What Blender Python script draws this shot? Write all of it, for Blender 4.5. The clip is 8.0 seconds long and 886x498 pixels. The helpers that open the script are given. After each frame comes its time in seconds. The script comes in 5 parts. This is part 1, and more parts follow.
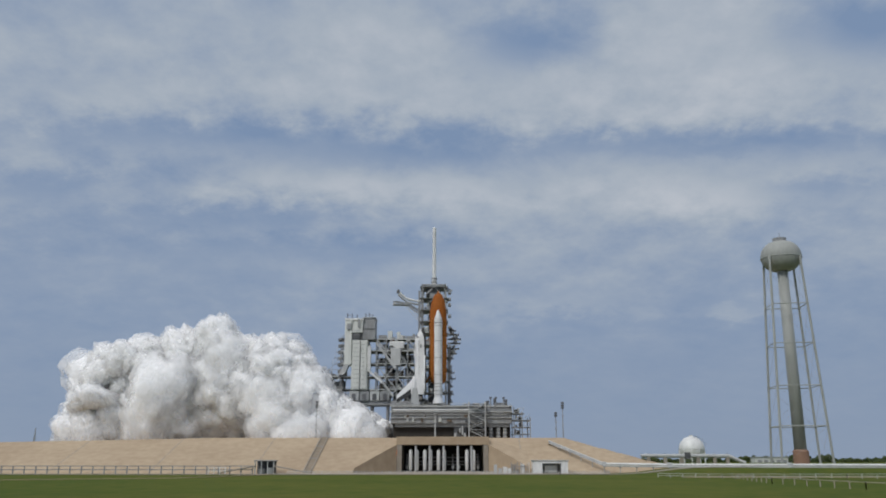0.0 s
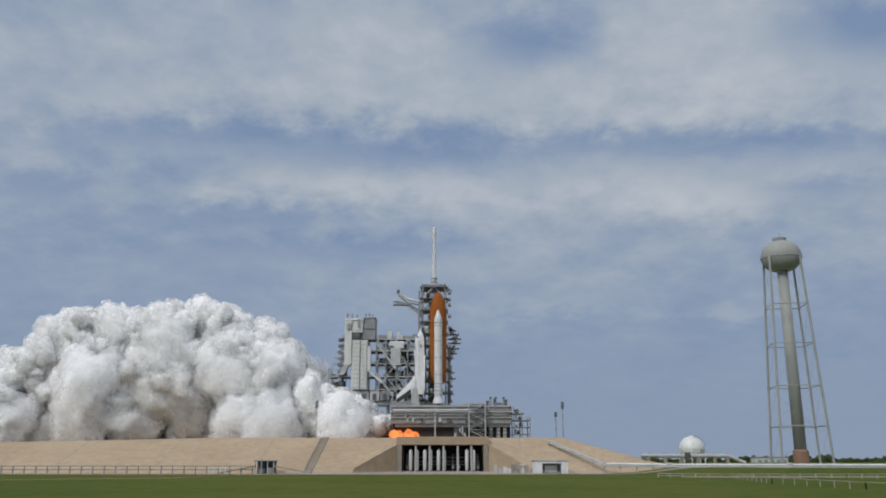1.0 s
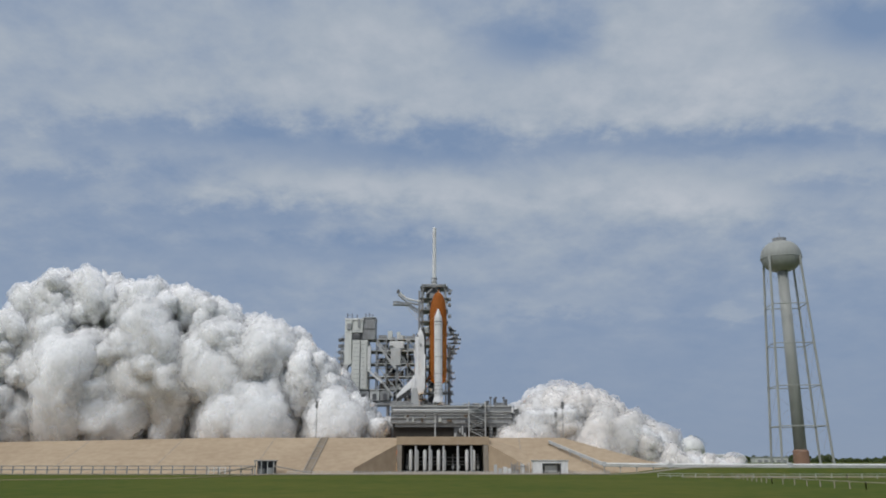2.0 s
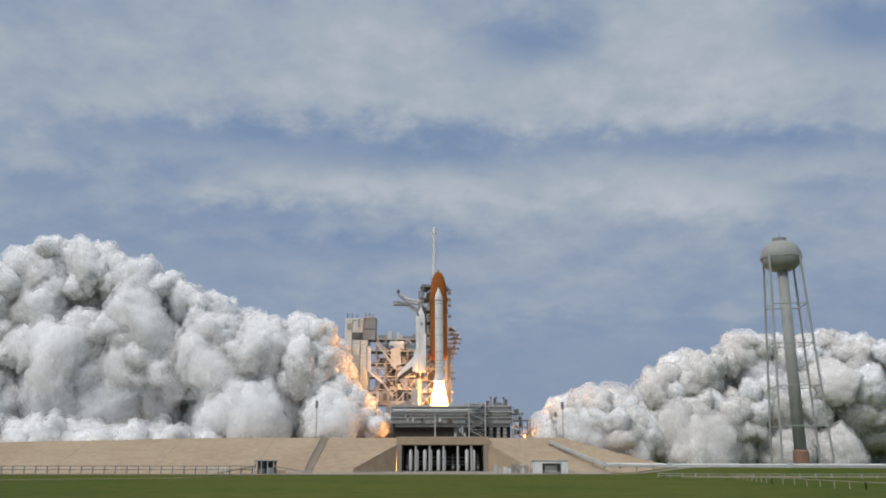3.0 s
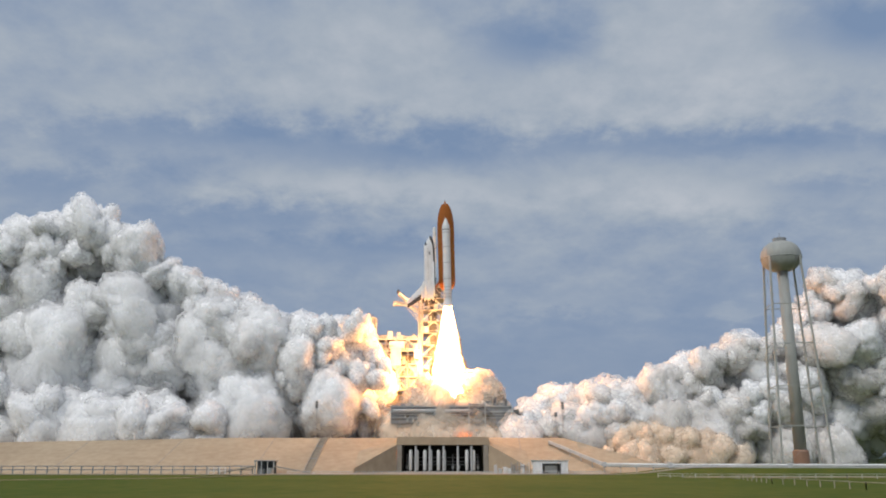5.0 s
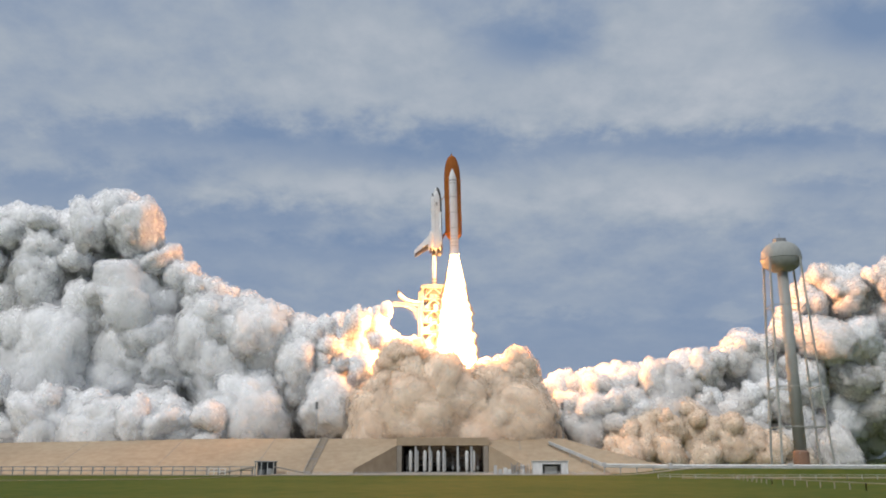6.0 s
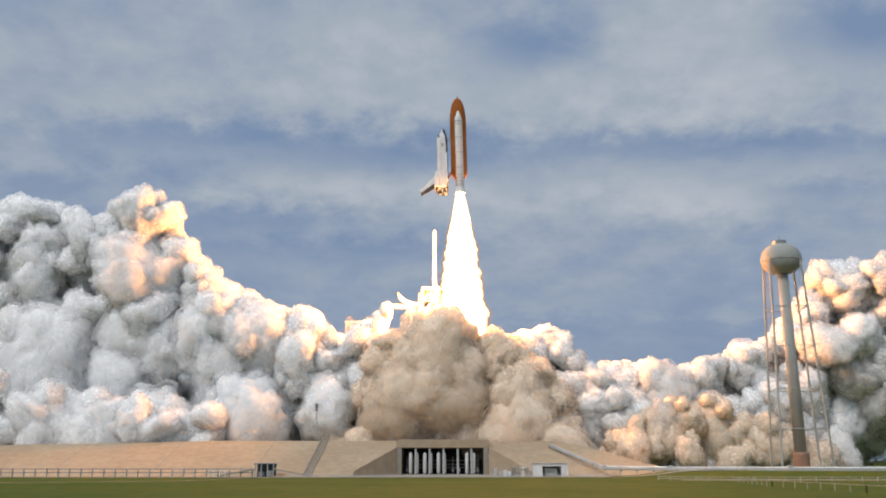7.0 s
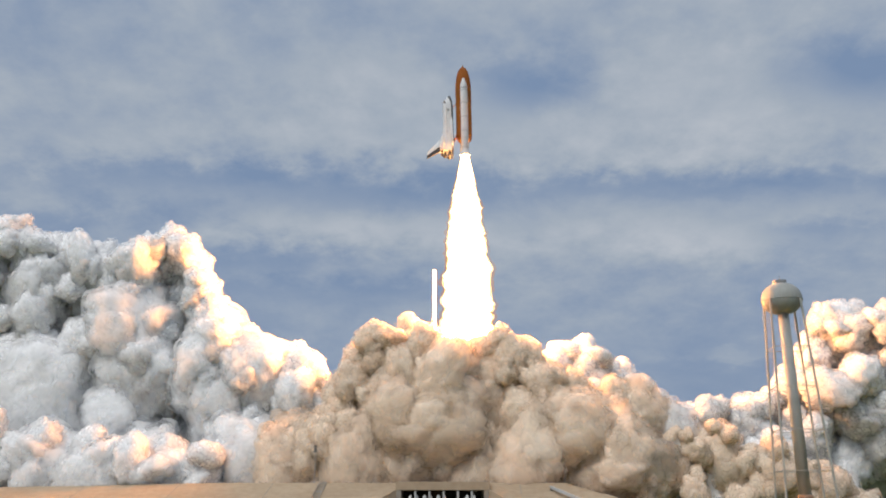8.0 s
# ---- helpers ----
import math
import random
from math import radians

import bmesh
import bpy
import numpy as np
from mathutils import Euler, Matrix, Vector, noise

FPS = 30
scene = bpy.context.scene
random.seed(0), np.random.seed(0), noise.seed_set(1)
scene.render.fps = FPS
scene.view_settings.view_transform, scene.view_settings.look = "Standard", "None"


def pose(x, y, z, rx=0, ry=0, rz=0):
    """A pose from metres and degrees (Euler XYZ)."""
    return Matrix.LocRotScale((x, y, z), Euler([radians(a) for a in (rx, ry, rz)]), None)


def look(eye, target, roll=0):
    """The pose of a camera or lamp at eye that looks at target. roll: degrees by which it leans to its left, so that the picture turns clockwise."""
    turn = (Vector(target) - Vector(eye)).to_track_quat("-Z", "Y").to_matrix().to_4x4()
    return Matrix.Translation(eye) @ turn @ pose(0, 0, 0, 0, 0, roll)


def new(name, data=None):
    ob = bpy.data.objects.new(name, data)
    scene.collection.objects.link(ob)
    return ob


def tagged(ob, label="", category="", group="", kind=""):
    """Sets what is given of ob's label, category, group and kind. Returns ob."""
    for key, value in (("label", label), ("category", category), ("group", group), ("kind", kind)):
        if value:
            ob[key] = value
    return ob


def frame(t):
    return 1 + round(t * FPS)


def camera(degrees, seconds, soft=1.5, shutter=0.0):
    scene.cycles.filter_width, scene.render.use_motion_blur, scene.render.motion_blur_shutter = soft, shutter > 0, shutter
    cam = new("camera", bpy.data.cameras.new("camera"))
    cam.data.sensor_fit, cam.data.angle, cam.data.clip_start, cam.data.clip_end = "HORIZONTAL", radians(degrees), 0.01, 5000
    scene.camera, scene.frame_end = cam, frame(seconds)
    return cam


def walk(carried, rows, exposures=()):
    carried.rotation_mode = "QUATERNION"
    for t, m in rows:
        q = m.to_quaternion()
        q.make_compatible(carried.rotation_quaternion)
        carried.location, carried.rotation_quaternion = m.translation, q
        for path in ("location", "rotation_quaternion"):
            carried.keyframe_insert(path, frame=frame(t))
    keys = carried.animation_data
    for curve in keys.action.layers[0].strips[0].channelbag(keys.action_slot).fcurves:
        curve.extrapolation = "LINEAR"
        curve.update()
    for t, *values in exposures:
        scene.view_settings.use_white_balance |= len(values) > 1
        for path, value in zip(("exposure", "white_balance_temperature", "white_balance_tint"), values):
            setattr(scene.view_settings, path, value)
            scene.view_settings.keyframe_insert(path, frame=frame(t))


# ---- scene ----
cam = camera(55.8, 8.0, soft=1.9)


def tilt(up):
    return pose(0, 0, 5.0, 90 + up, 0, 0)


# the camera stands on its tripod and begins to tilt up after the seventh second
walk(cam, [(0, tilt(14.15)), (4.5, tilt(14.15)), (5.8, tilt(14.19)), (6.5, tilt(14.22)), (7.0, tilt(14.34)),
           (7.25, tilt(14.72)), (7.5, tilt(15.30)), (7.75, tilt(16.1)), (8.0, tilt(17.05))])

# ---- world and sun ----
SUN_ELEVATION, SUN_AZIMUTH = radians(44), radians(-145)   # azimuth from the view's axis, negative to the south side
world = bpy.data.worlds.new("sky")
scene.world = world
world.use_nodes = True


def build_sky():
    nt = world.node_tree
    nt.nodes.clear()
    n, ln = nt.nodes.new, nt.links.new
    out, bg = n("ShaderNodeOutputWorld"), n("ShaderNodeBackground")
    bg.inputs["Strength"].default_value = 0.1
    sky = n("ShaderNodeTexSky")
    sky.sky_type, sky.sun_disc = "NISHITA", False
    sky.sun_elevation, sky.sun_rotation = SUN_ELEVATION, SUN_AZIMUTH
    sky.air_density, sky.dust_density, sky.ozone_density = 1.0, 0.6, 2.0
    co = n("ShaderNodeTexCoord")
    sep = n("ShaderNodeSeparateXYZ")
    ln(co.outputs["Generated"], sep.inputs[0])

    def calc(op, a, b, clamp=False):
        m = n("ShaderNodeMath")
        m.operation, m.use_clamp = op, clamp
        for i, v in enumerate((a, b)):
            if isinstance(v, (int, float)):
                m.inputs[i].default_value = v
            else:
                ln(v, m.inputs[i])
        return m.outputs[0]

    def ramp(v, *stops):
        r = n("ShaderNodeValToRGB")
        while len(r.color_ramp.elements) < len(stops):
            r.color_ramp.elements.new(0.5)
        for e, (p, c) in zip(r.color_ramp.elements, stops):
            e.position, e.color = p, (*c, 1) if isinstance(c, tuple) else (c, c, c, 1)
        ln(v, r.inputs[0])
        return r.outputs[0]

    def blend(f, a, b):
        m = n("ShaderNodeMix")
        m.data_type = "RGBA"
        ln(f, m.inputs[0])
        for i, v in ((6, a), (7, b)):
            if isinstance(v, tuple):
                m.inputs[i].default_value = (*v, 1)
            else:
                ln(v, m.inputs[i])
        return m.outputs[2]

    # a cloud layer on a plane overhead
    zz = calc("ADD", calc("MAXIMUM", sep.outputs[2], 0.0), 0.34)
    u, v = calc("DIVIDE", sep.outputs[0], zz), calc("DIVIDE", sep.outputs[1], zz)
    comb = n("ShaderNodeCombineXYZ")
    ln(u, comb.inputs[0]), ln(v, comb.inputs[1])

    def fog(scale, detail, rough, offset, distortion=0.0):
        m = n("ShaderNodeMapping")
        m.inputs["Location"].default_value = offset
        m.inputs["Scale"].default_value = (scale, scale * 1.0, 1)
        ln(comb.outputs[0], m.inputs[0])
        t = n("ShaderNodeTexNoise")
        t.inputs["Scale"].default_value = 1.0
        t.inputs["Detail"].default_value, t.inputs["Roughness"].default_value = detail, rough
        t.inputs["Distortion"].default_value = distortion
        ln(m.outputs[0], t.inputs["Vector"])
        return t.outputs[0]

    big, mid, small = fog(1.7, 6, 0.5, (3.1, 1.7, 0), 0.2), fog(5.2, 8, 0.58, (7.3, 2.2, 0), 0.1), fog(15.0, 6, 0.6, (1.3, 5.2, 0), 0.1)
    cover = calc("ADD", calc("ADD", calc("MULTIPLY", big, 0.75), calc("MULTIPLY", mid, 0.95)), calc("MULTIPLY", small, 0.6))
    cover = calc("SUBTRACT", cover, 0.64)
    # banks and gaps of the cloud sheet: place (across, up), half size, thickness
    fwd = calc("MAXIMUM", sep.outputs[1], 0.05)
    across = calc("ADD", calc("DIVIDE", sep.outputs[0], fwd), calc("MULTIPLY", calc("SUBTRACT", mid, 0.5), 0.22))
    up = calc("ADD", calc("DIVIDE", sep.outputs[2], fwd), calc("MULTIPLY", calc("SUBTRACT", small, 0.5), 0.06))
    up = calc("ADD", up, calc("MULTIPLY", calc("SUBTRACT", big, 0.5), 0.06))
    for cu, cw, ru, rw, amount in (
            (0.123, 0.533, 0.063, 0.035, -0.95), (-0.349, 0.403, 0.137, 0.016, -0.50), (-0.219, 0.397, 0.065, 0.013, -0.40),
            (-0.017, 0.380, 0.122, 0.023, -0.8), (0.386, 0.394, 0.166, 0.016, -0.8), (0.188, 0.403, 0.051, 0.013, -0.45),
            (-0.479, 0.337, 0.121, 0.017, -0.50), (-0.128, 0.261, 0.133, 0.014, -0.55), (-0.256, 0.295, 0.127, 0.012, -0.40),
            (0.554, 0.561, 0.064, 0.036, -0.9), (0.466, 0.333, 0.071, 0.011, -0.40), (-0.421, 0.253, 0.181, 0.029, -0.35),
            (0.323, 0.322, 0.092, 0.028, 0.60), (-0.224, 0.504, 0.310, 0.064, 0.40), (0.393, 0.472, 0.191, 0.050, 0.45),
            (0.134, 0.182, 0.062, 0.011, 0.40), (0.353, 0.170, 0.048, 0.006, 0.50), (-0.116, 0.333, 0.185, 0.018, 0.40),
            (-0.047, 0.437, 0.116, 0.023, 0.40), (-0.475, 0.433, 0.116, 0.024, 0.35)):
        a = calc("DIVIDE", calc("SUBTRACT", across, cu), ru * 1.3)
        b = calc("DIVIDE", calc("SUBTRACT", up, cw), rw * 1.3)
        q = calc("ADD", calc("MULTIPLY", a, a), calc("MULTIPLY", b, b))
        cover = calc("ADD", cover, calc("MULTIPLY", calc("POWER", 2.0, calc("MULTIPLY", q, -1.6)), amount * 0.62))
    low = ramp(sep.outputs[2], (0.0, 0.30), (0.12, 0.45), (0.30, 0.95), (0.5, 1.0))
    cover = calc("MULTIPLY", cover, low, True)
    sheet = ramp(cover, (0.0, (1.95, 2.75, 4.2)), (0.3, (2.6, 3.3, 4.5)), (0.62, (3.65, 4.2, 4.95)), (1.0, (4.85, 5.2, 5.75)))
    # above the view: an added bright cloud veil, for soft fill light
    dome = ramp(sep.outputs[2], (0.55, 0.0), (0.8, 1.0))
    fill_veil = blend(calc("ADD", 0.6, calc("MULTIPLY", big, 0.5)), sky.outputs[0], (8.2, 8.4, 8.8))
    base = blend(dome, sheet, fill_veil)
    haze = ramp(sep.outputs[2], (0.0, 0.8), (0.05, 0.45), (0.16, 0.0))
    ln(blend(haze, base, (2.6, 3.2, 4.2)), bg.inputs[0])
    ln(bg.outputs[0], out.inputs[0])


build_sky()
sun_lamp = bpy.data.lights.new("sun", "SUN")
sun_lamp.energy, sun_lamp.angle, sun_lamp.color = 1.5, radians(14), (1.0, 0.98, 0.95)
sun = new("sun", sun_lamp)
sun_from = Vector((math.sin(SUN_AZIMUTH) * math.cos(SUN_ELEVATION), math.cos(SUN_AZIMUTH) * math.cos(SUN_ELEVATION), math.sin(SUN_ELEVATION)))
sun.matrix_basis = look(sun_from * 900, (0, 0, 0))


# ---- materials ----
def paint(name, colour, rough=0.7, vary=0.25, scale=0.4, bump=0.0, metal=0.0, second=None, streak=1.0, detail_scale=9.0, object_vary=0.0):
    """A worn surface: two scales of noise in metres between two colours, with fine relief."""
    m = bpy.data.materials.new(name)
    m.use_nodes = True
    nt = m.node_tree
    n, ln = nt.nodes.new, nt.links.new
    b = nt.nodes["Principled BSDF"]
    b.inputs["Roughness"].default_value, b.inputs["Metallic"].default_value = rough, metal
    if rough >= 0.85:
        b.inputs["Specular IOR Level"].default_value = 0.08
    co, mp = n("ShaderNodeTexCoord"), n("ShaderNodeMapping")
    mp.inputs["Scale"].default_value = (1, 1, 1 / streak)
    ln(co.outputs["Object"], mp.inputs[0])
    t1, t2 = n("ShaderNodeTexNoise"), n("ShaderNodeTexNoise")
    t1.inputs["Scale"].default_value, t1.inputs["Detail"].default_value = scale, 6
    t2.inputs["Scale"].default_value, t2.inputs["Detail"].default_value = scale * detail_scale, 4
    ln(mp.outputs[0], t1.inputs["Vector"]), ln(mp.outputs[0], t2.inputs["Vector"])
    add = n("ShaderNodeMath")
    add.operation = "ADD"
    ln(t1.outputs[0], add.inputs[0]), ln(t2.outputs[0], add.inputs[1])
    r = n("ShaderNodeMapRange")
    r.inputs[1].default_value, r.inputs[2].default_value = 0.75, 1.25
    ln(add.outputs[0], r.inputs[0])
    mix = n("ShaderNodeMix")
    mix.data_type = "RGBA"
    second = second or tuple(c * (1 - vary) for c in colour)
    mix.inputs[6].default_value, mix.inputs[7].default_value = (*colour, 1), (*second, 1)
    ln(r.outputs[0], mix.inputs[0])
    colour_out = mix.outputs[2]
    if object_vary:
        info, hv, mr = n("ShaderNodeObjectInfo"), n("ShaderNodeHueSaturation"), n("ShaderNodeMapRange")
        mr.inputs[3].default_value, mr.inputs[4].default_value = 1 - object_vary, 1 + object_vary
        ln(info.outputs["Random"], mr.inputs[0]), ln(mr.outputs[0], hv.inputs["Value"]), ln(colour_out, hv.inputs["Color"])
        colour_out = hv.outputs[0]
    ln(colour_out, b.inputs["Base Color"])
    if bump:
        bp = n("ShaderNodeBump")
        bp.inputs["Strength"].default_value, bp.inputs["Distance"].default_value = 0.6, bump
        ln(t2.outputs[0], bp.inputs["Height"]), ln(bp.outputs[0], b.inputs["Normal"])
    return m


def smoke_material(name, colour, second, clear=(0.0, 0.34), grain=2.2, through_light=0.32):
    """Thick vapour: a matt surface that also lets light through, thinner in places."""
    m = paint(name, colour, 1.0, scale=1.2, second=second, detail_scale=6.0)
    nt = m.node_tree
    n, ln = nt.nodes.new, nt.links.new
    b, out = nt.nodes["Principled BSDF"], nt.nodes["Material Output"]
    b.inputs["Specular IOR Level"].default_value = 0.0
    tl, tr, m1, m2 = n("ShaderNodeBsdfTranslucent"), n("ShaderNodeBsdfTransparent"), n("ShaderNodeMixShader"), n("ShaderNodeMixShader")
    ln(b.inputs["Base Color"].links[0].from_socket, tl.inputs[0])
    m1.inputs[0].default_value = through_light
    ln(b.outputs[0], m1.inputs[1]), ln(tl.outputs[0], m1.inputs[2])
    if not clear:
        ln(m1.outputs[0], out.inputs[0])
        return m
    co, t, mr = n("ShaderNodeTexCoord"), n("ShaderNodeTexNoise"), n("ShaderNodeMapRange")
    t.inputs["Scale"].default_value, t.inputs["Detail"].default_value = grain, 3
    ln(co.outputs["Object"], t.inputs["Vector"])
    mr.inputs[1].default_value, mr.inputs[2].default_value = 0.38, 0.62
    mr.inputs[3].default_value, mr.inputs[4].default_value = clear
    ln(t.outputs[0], mr.inputs[0]), ln(mr.outputs[0], m2.inputs[0])
    ln(m1.outputs[0], m2.inputs[1]), ln(tr.outputs[0], m2.inputs[2]), ln(m2.outputs[0], out.inputs[0])
    return m


def glow(name, colour, strength, clear=0.0, second=None, scale=0.1):
    """Burning gas: it gives off light; clear is the part of what lies behind that shows through."""
    m = bpy.data.materials.new(name)
    m.use_nodes = True
    nt = m.node_tree
    nt.nodes.clear()
    n, ln = nt.nodes.new, nt.links.new
    out, em = n("ShaderNodeOutputMaterial"), n("ShaderNodeEmission")
    em.inputs[1].default_value = strength
    co, t, mix = n("ShaderNodeTexCoord"), n("ShaderNodeTexNoise"), n("ShaderNodeMix")
    t.inputs["Scale"].default_value, t.inputs["Detail"].default_value = scale, 5
    ln(co.outputs["Object"], t.inputs["Vector"])
    mix.data_type = "RGBA"
    mix.inputs[6].default_value, mix.inputs[7].default_value = (*colour, 1), (*(second or colour), 1)
    ln(t.outputs[0], mix.inputs[0]), ln(mix.outputs[2], em.inputs[0])
    if clear:
        tr, ms = n("ShaderNodeBsdfTransparent"), n("ShaderNodeMixShader")
        mr = n("ShaderNodeMapRange")
        mr.inputs[1].default_value, mr.inputs[2].default_value = 0.35, 0.65
        mr.inputs[3].default_value, mr.inputs[4].default_value = min(1, clear + 0.15), max(0, clear - 0.15)
        ln(t.outputs[0], mr.inputs[0]), ln(mr.outputs[0], ms.inputs[0])
        ln(em.outputs[0], ms.inputs[1]), ln(tr.outputs[0], ms.inputs[2]), ln(ms.outputs[0], out.inputs[0])
    else:
        ln(em.outputs[0], out.inputs[0])
    return m


GRASS = paint("grass", (0.115, 0.120, 0.022), 0.95, scale=0.018, second=(0.052, 0.085, 0.010), bump=0.15, detail_scale=14)
SCRUB = paint("scrub", (0.035, 0.055, 0.02), 0.95, scale=0.05, second=(0.06, 0.07, 0.03), bump=0.3)
SAND = paint("sand", (0.42, 0.34, 0.23), 0.95, scale=0.05, second=(0.34, 0.27, 0.18), bump=0.05)
CONCRETE_TAN = paint("tan_concrete", (0.47, 0.37, 0.26), 0.9, scale=0.03, second=(0.38, 0.29, 0.20), bump=0.03, detail_scale=12)
CONCRETE = paint("grey_concrete", (0.36, 0.32, 0.27), 0.9, scale=0.08, second=(0.27, 0.24, 0.20), bump=0.03)
CONCRETE_PALE = paint("pale_concrete", (0.45, 0.40, 0.33), 0.9, scale=0.08, second=(0.36, 0.31, 0.25), bump=0.03)
STEEL = paint("grey_painted_steel", (0.33, 0.34, 0.34), 0.55, scale=0.12, second=(0.23, 0.23, 0.23), bump=0.02, streak=4)
STEEL_DARK = paint("dark_steel", (0.13, 0.135, 0.14), 0.6, scale=0.12, second=(0.08, 0.08, 0.085))
STEEL_LIGHT = paint("light_grey_steel", (0.52, 0.53, 0.52), 0.5, scale=0.12, second=(0.40, 0.40, 0.39), streak=5)
RUST = paint("rusty_steel", (0.20, 0.14, 0.09), 0.7, scale=0.2, second=(0.11, 0.085, 0.06))
WHITE = paint("white_paint", (0.82, 0.82, 0.80), 0.45, scale=0.15, second=(0.62, 0.62, 0.60), streak=4)
PANEL = paint("pale_panel", (0.68, 0.69, 0.65), 0.6, scale=0.1, second=(0.56, 0.57, 0.53), streak=6)
TOWER_PAINT = paint("tower_paint", (0.37, 0.38, 0.355), 0.6, scale=0.1, second=(0.31, 0.32, 0.30), streak=8)
BRICK_PAINT = paint("brick_coloured_paint", (0.30, 0.18, 0.12), 0.8, scale=0.3, second=(0.24, 0.14, 0.09))
FOAM = paint("orange_foam", (0.44, 0.17, 0.045), 0.9, scale=0.15, second=(0.34, 0.12, 0.03), bump=0.04)
FOAM_DARK = paint("brown_foam", (0.36, 0.12, 0.03), 0.9, scale=0.2, second=(0.28, 0.09, 0.025), bump=0.04)
TILE_WHITE = paint("white_tile", (0.78, 0.78, 0.77), 0.5, scale=0.3, second=(0.66, 0.66, 0.66))
TILE_BLACK = paint("black_tile", (0.03, 0.03, 0.033), 0.6, scale=0.4, second=(0.05, 0.05, 0.05))
ENGINE = paint("engine_metal", (0.14, 0.13, 0.12), 0.4, metal=0.8, scale=0.4)
GLASS_DARK = paint("dark_glass", (0.012, 0.014, 0.018), 0.08, scale=0.5)
# near-black base colour that paints in the shade of recesses
SHADE_DARK = paint("painted_shade", (0.06, 0.055, 0.05), 0.9, scale=0.2)
STEAM = smoke_material("white_steam", (0.98, 0.98, 0.98), (0.965, 0.96, 0.955), None, 2.2, 0.0)
STEAM_THIN = smoke_material("thin_white_steam", (0.98, 0.98, 0.98), (0.965, 0.96, 0.955), (0.5, 0.88), 4.0, 0.35)
STEAM_GREY = smoke_material("grey_steam", (0.95, 0.935, 0.92), (0.88, 0.85, 0.82), None, 2.2, 0.0)
STEAM_GREY_THIN = smoke_material("thin_grey_steam", (0.95, 0.935, 0.92), (0.88, 0.85, 0.82), (0.5, 0.88), 4.0, 0.35)
# the dust's own tan, with some warm flame glow put into the colour
DUST = smoke_material("tan_smoke", (0.975, 0.87, 0.735), (0.955, 0.79, 0.64), None, 2.2, 0.08)
DUST_THIN = smoke_material("thin_tan_smoke", (0.975, 0.87, 0.735), (0.955, 0.79, 0.64), (0.5, 0.88), 4.0, 0.35)
FLAME = glow("white_hot_flame", (1.0, 0.46, 0.16), 100.0, second=(1.0, 0.46, 0.16))
# lower part of the flame, boosted so that it lights the late smoke
FLAME_FULL = glow("full_flame", (1.0, 0.42, 0.14), 440.0, second=(1.0, 0.38, 0.11))
FLAME_EDGE = glow("orange_flame", (1.0, 0.74, 0.34), 5.0, clear=0.55, second=(1.0, 0.60, 0.20), scale=0.16)
FLAME_HALO = glow("thin_flame", (1.0, 0.50, 0.2), 0.7, clear=0.85, second=(1.0, 0.40, 0.14), scale=0.1)
FIRE = glow("low_fire", (1.0, 0.30, 0.08), 1.6, clear=0.62, second=(0.9, 0.2, 0.06), scale=1.2)


# ---- mesh helpers ----
def mesh_of(name, bm, material, smooth=False):
    bmesh.ops.recalc_face_normals(bm, faces=bm.faces)
    me = bpy.data.meshes.new(name)
    bm.to_mesh(me)
    bm.free()
    me.materials.append(material)
    if smooth:
        me.shade_smooth()
    return me


def part(name, bm, material, parent=None, label="", smooth=False):
    ob = new(name, mesh_of(name, bm, material, smooth))
    ob.parent = parent
    if label:
        tagged(ob, label)
    return ob


def thing(name, label, category, group="", at=None, kind=""):
    ob = tagged(new(name), label, category, group, kind)
    if at is not None:
        ob.matrix_basis = at
    return ob


def block(bm, x0, x1, y0, y1, z0, z1, bevel=0.0):
    r = bmesh.ops.create_cube(bm, size=1.0)
    vs = r["verts"]
    for v in vs:
        v.co = ((x0 + x1) / 2 + v.co.x * (x1 - x0), (y0 + y1) / 2 + v.co.y * (y1 - y0), (z0 + z1) / 2 + v.co.z * (z1 - z0))
    if bevel:
        es = list({e for v in vs for e in v.link_edges})
        bmesh.ops.bevel(bm, geom=es, offset=bevel, segments=2, affect="EDGES", profile=0.5)
    return bm


def box(x0, x1, y0, y1, z0, z1, bevel=0.0):
    return block(bmesh.new(), x0, x1, y0, y1, z0, z1, bevel)


def bar(bm, a, b, w, d=None):
    """A square bar from a to b."""
    a, b, d = Vector(a), Vector(b), d or w
    ax = (b - a).normalized()
    up = Vector((0, 1, 0)) if abs(ax.y) < 0.9 else Vector((1, 0, 0))
    s = ax.cross(up).normalized() * w / 2
    u = ax.cross(s).normalized() * d / 2
    vs = [bm.verts.new(p + i * s + j * u) for p in (a, b) for i, j in ((-1, -1), (1, -1), (1, 1), (-1, 1))]
    for f in ((0, 1, 2, 3), (7, 6, 5, 4), (0, 4, 5, 1), (1, 5, 6, 2), (2, 6, 7, 3), (3, 7, 4, 0)):
        bm.faces.new([vs[i] for i in f])
    return bm


def beam(name, a, b, w, material, parent, d=None, label=""):
    return part(name, bar(bmesh.new(), a, b, w, d), material, parent, label)


def lathe(bm, profile, segments=32, centre=(0, 0), axis="z", cap=True):
    """Turns (radius, height) pairs round an upright axis."""
    rings = []
    for r, z in profile:
        ring = []
        for i in range(segments):
            a = 2 * math.pi * i / segments
            ring.append(bm.verts.new((centre[0] + r * math.cos(a), centre[1] + r * math.sin(a), z)))
        rings.append(ring)
    for lo, hi in zip(rings, rings[1:]):
        for i in range(segments):
            j = (i + 1) % segments
            bm.faces.new((lo[i], lo[j], hi[j], hi[i]))
    if cap:
        bm.faces.new(rings[0])
        bm.faces.new(rings[-1])
    return bm


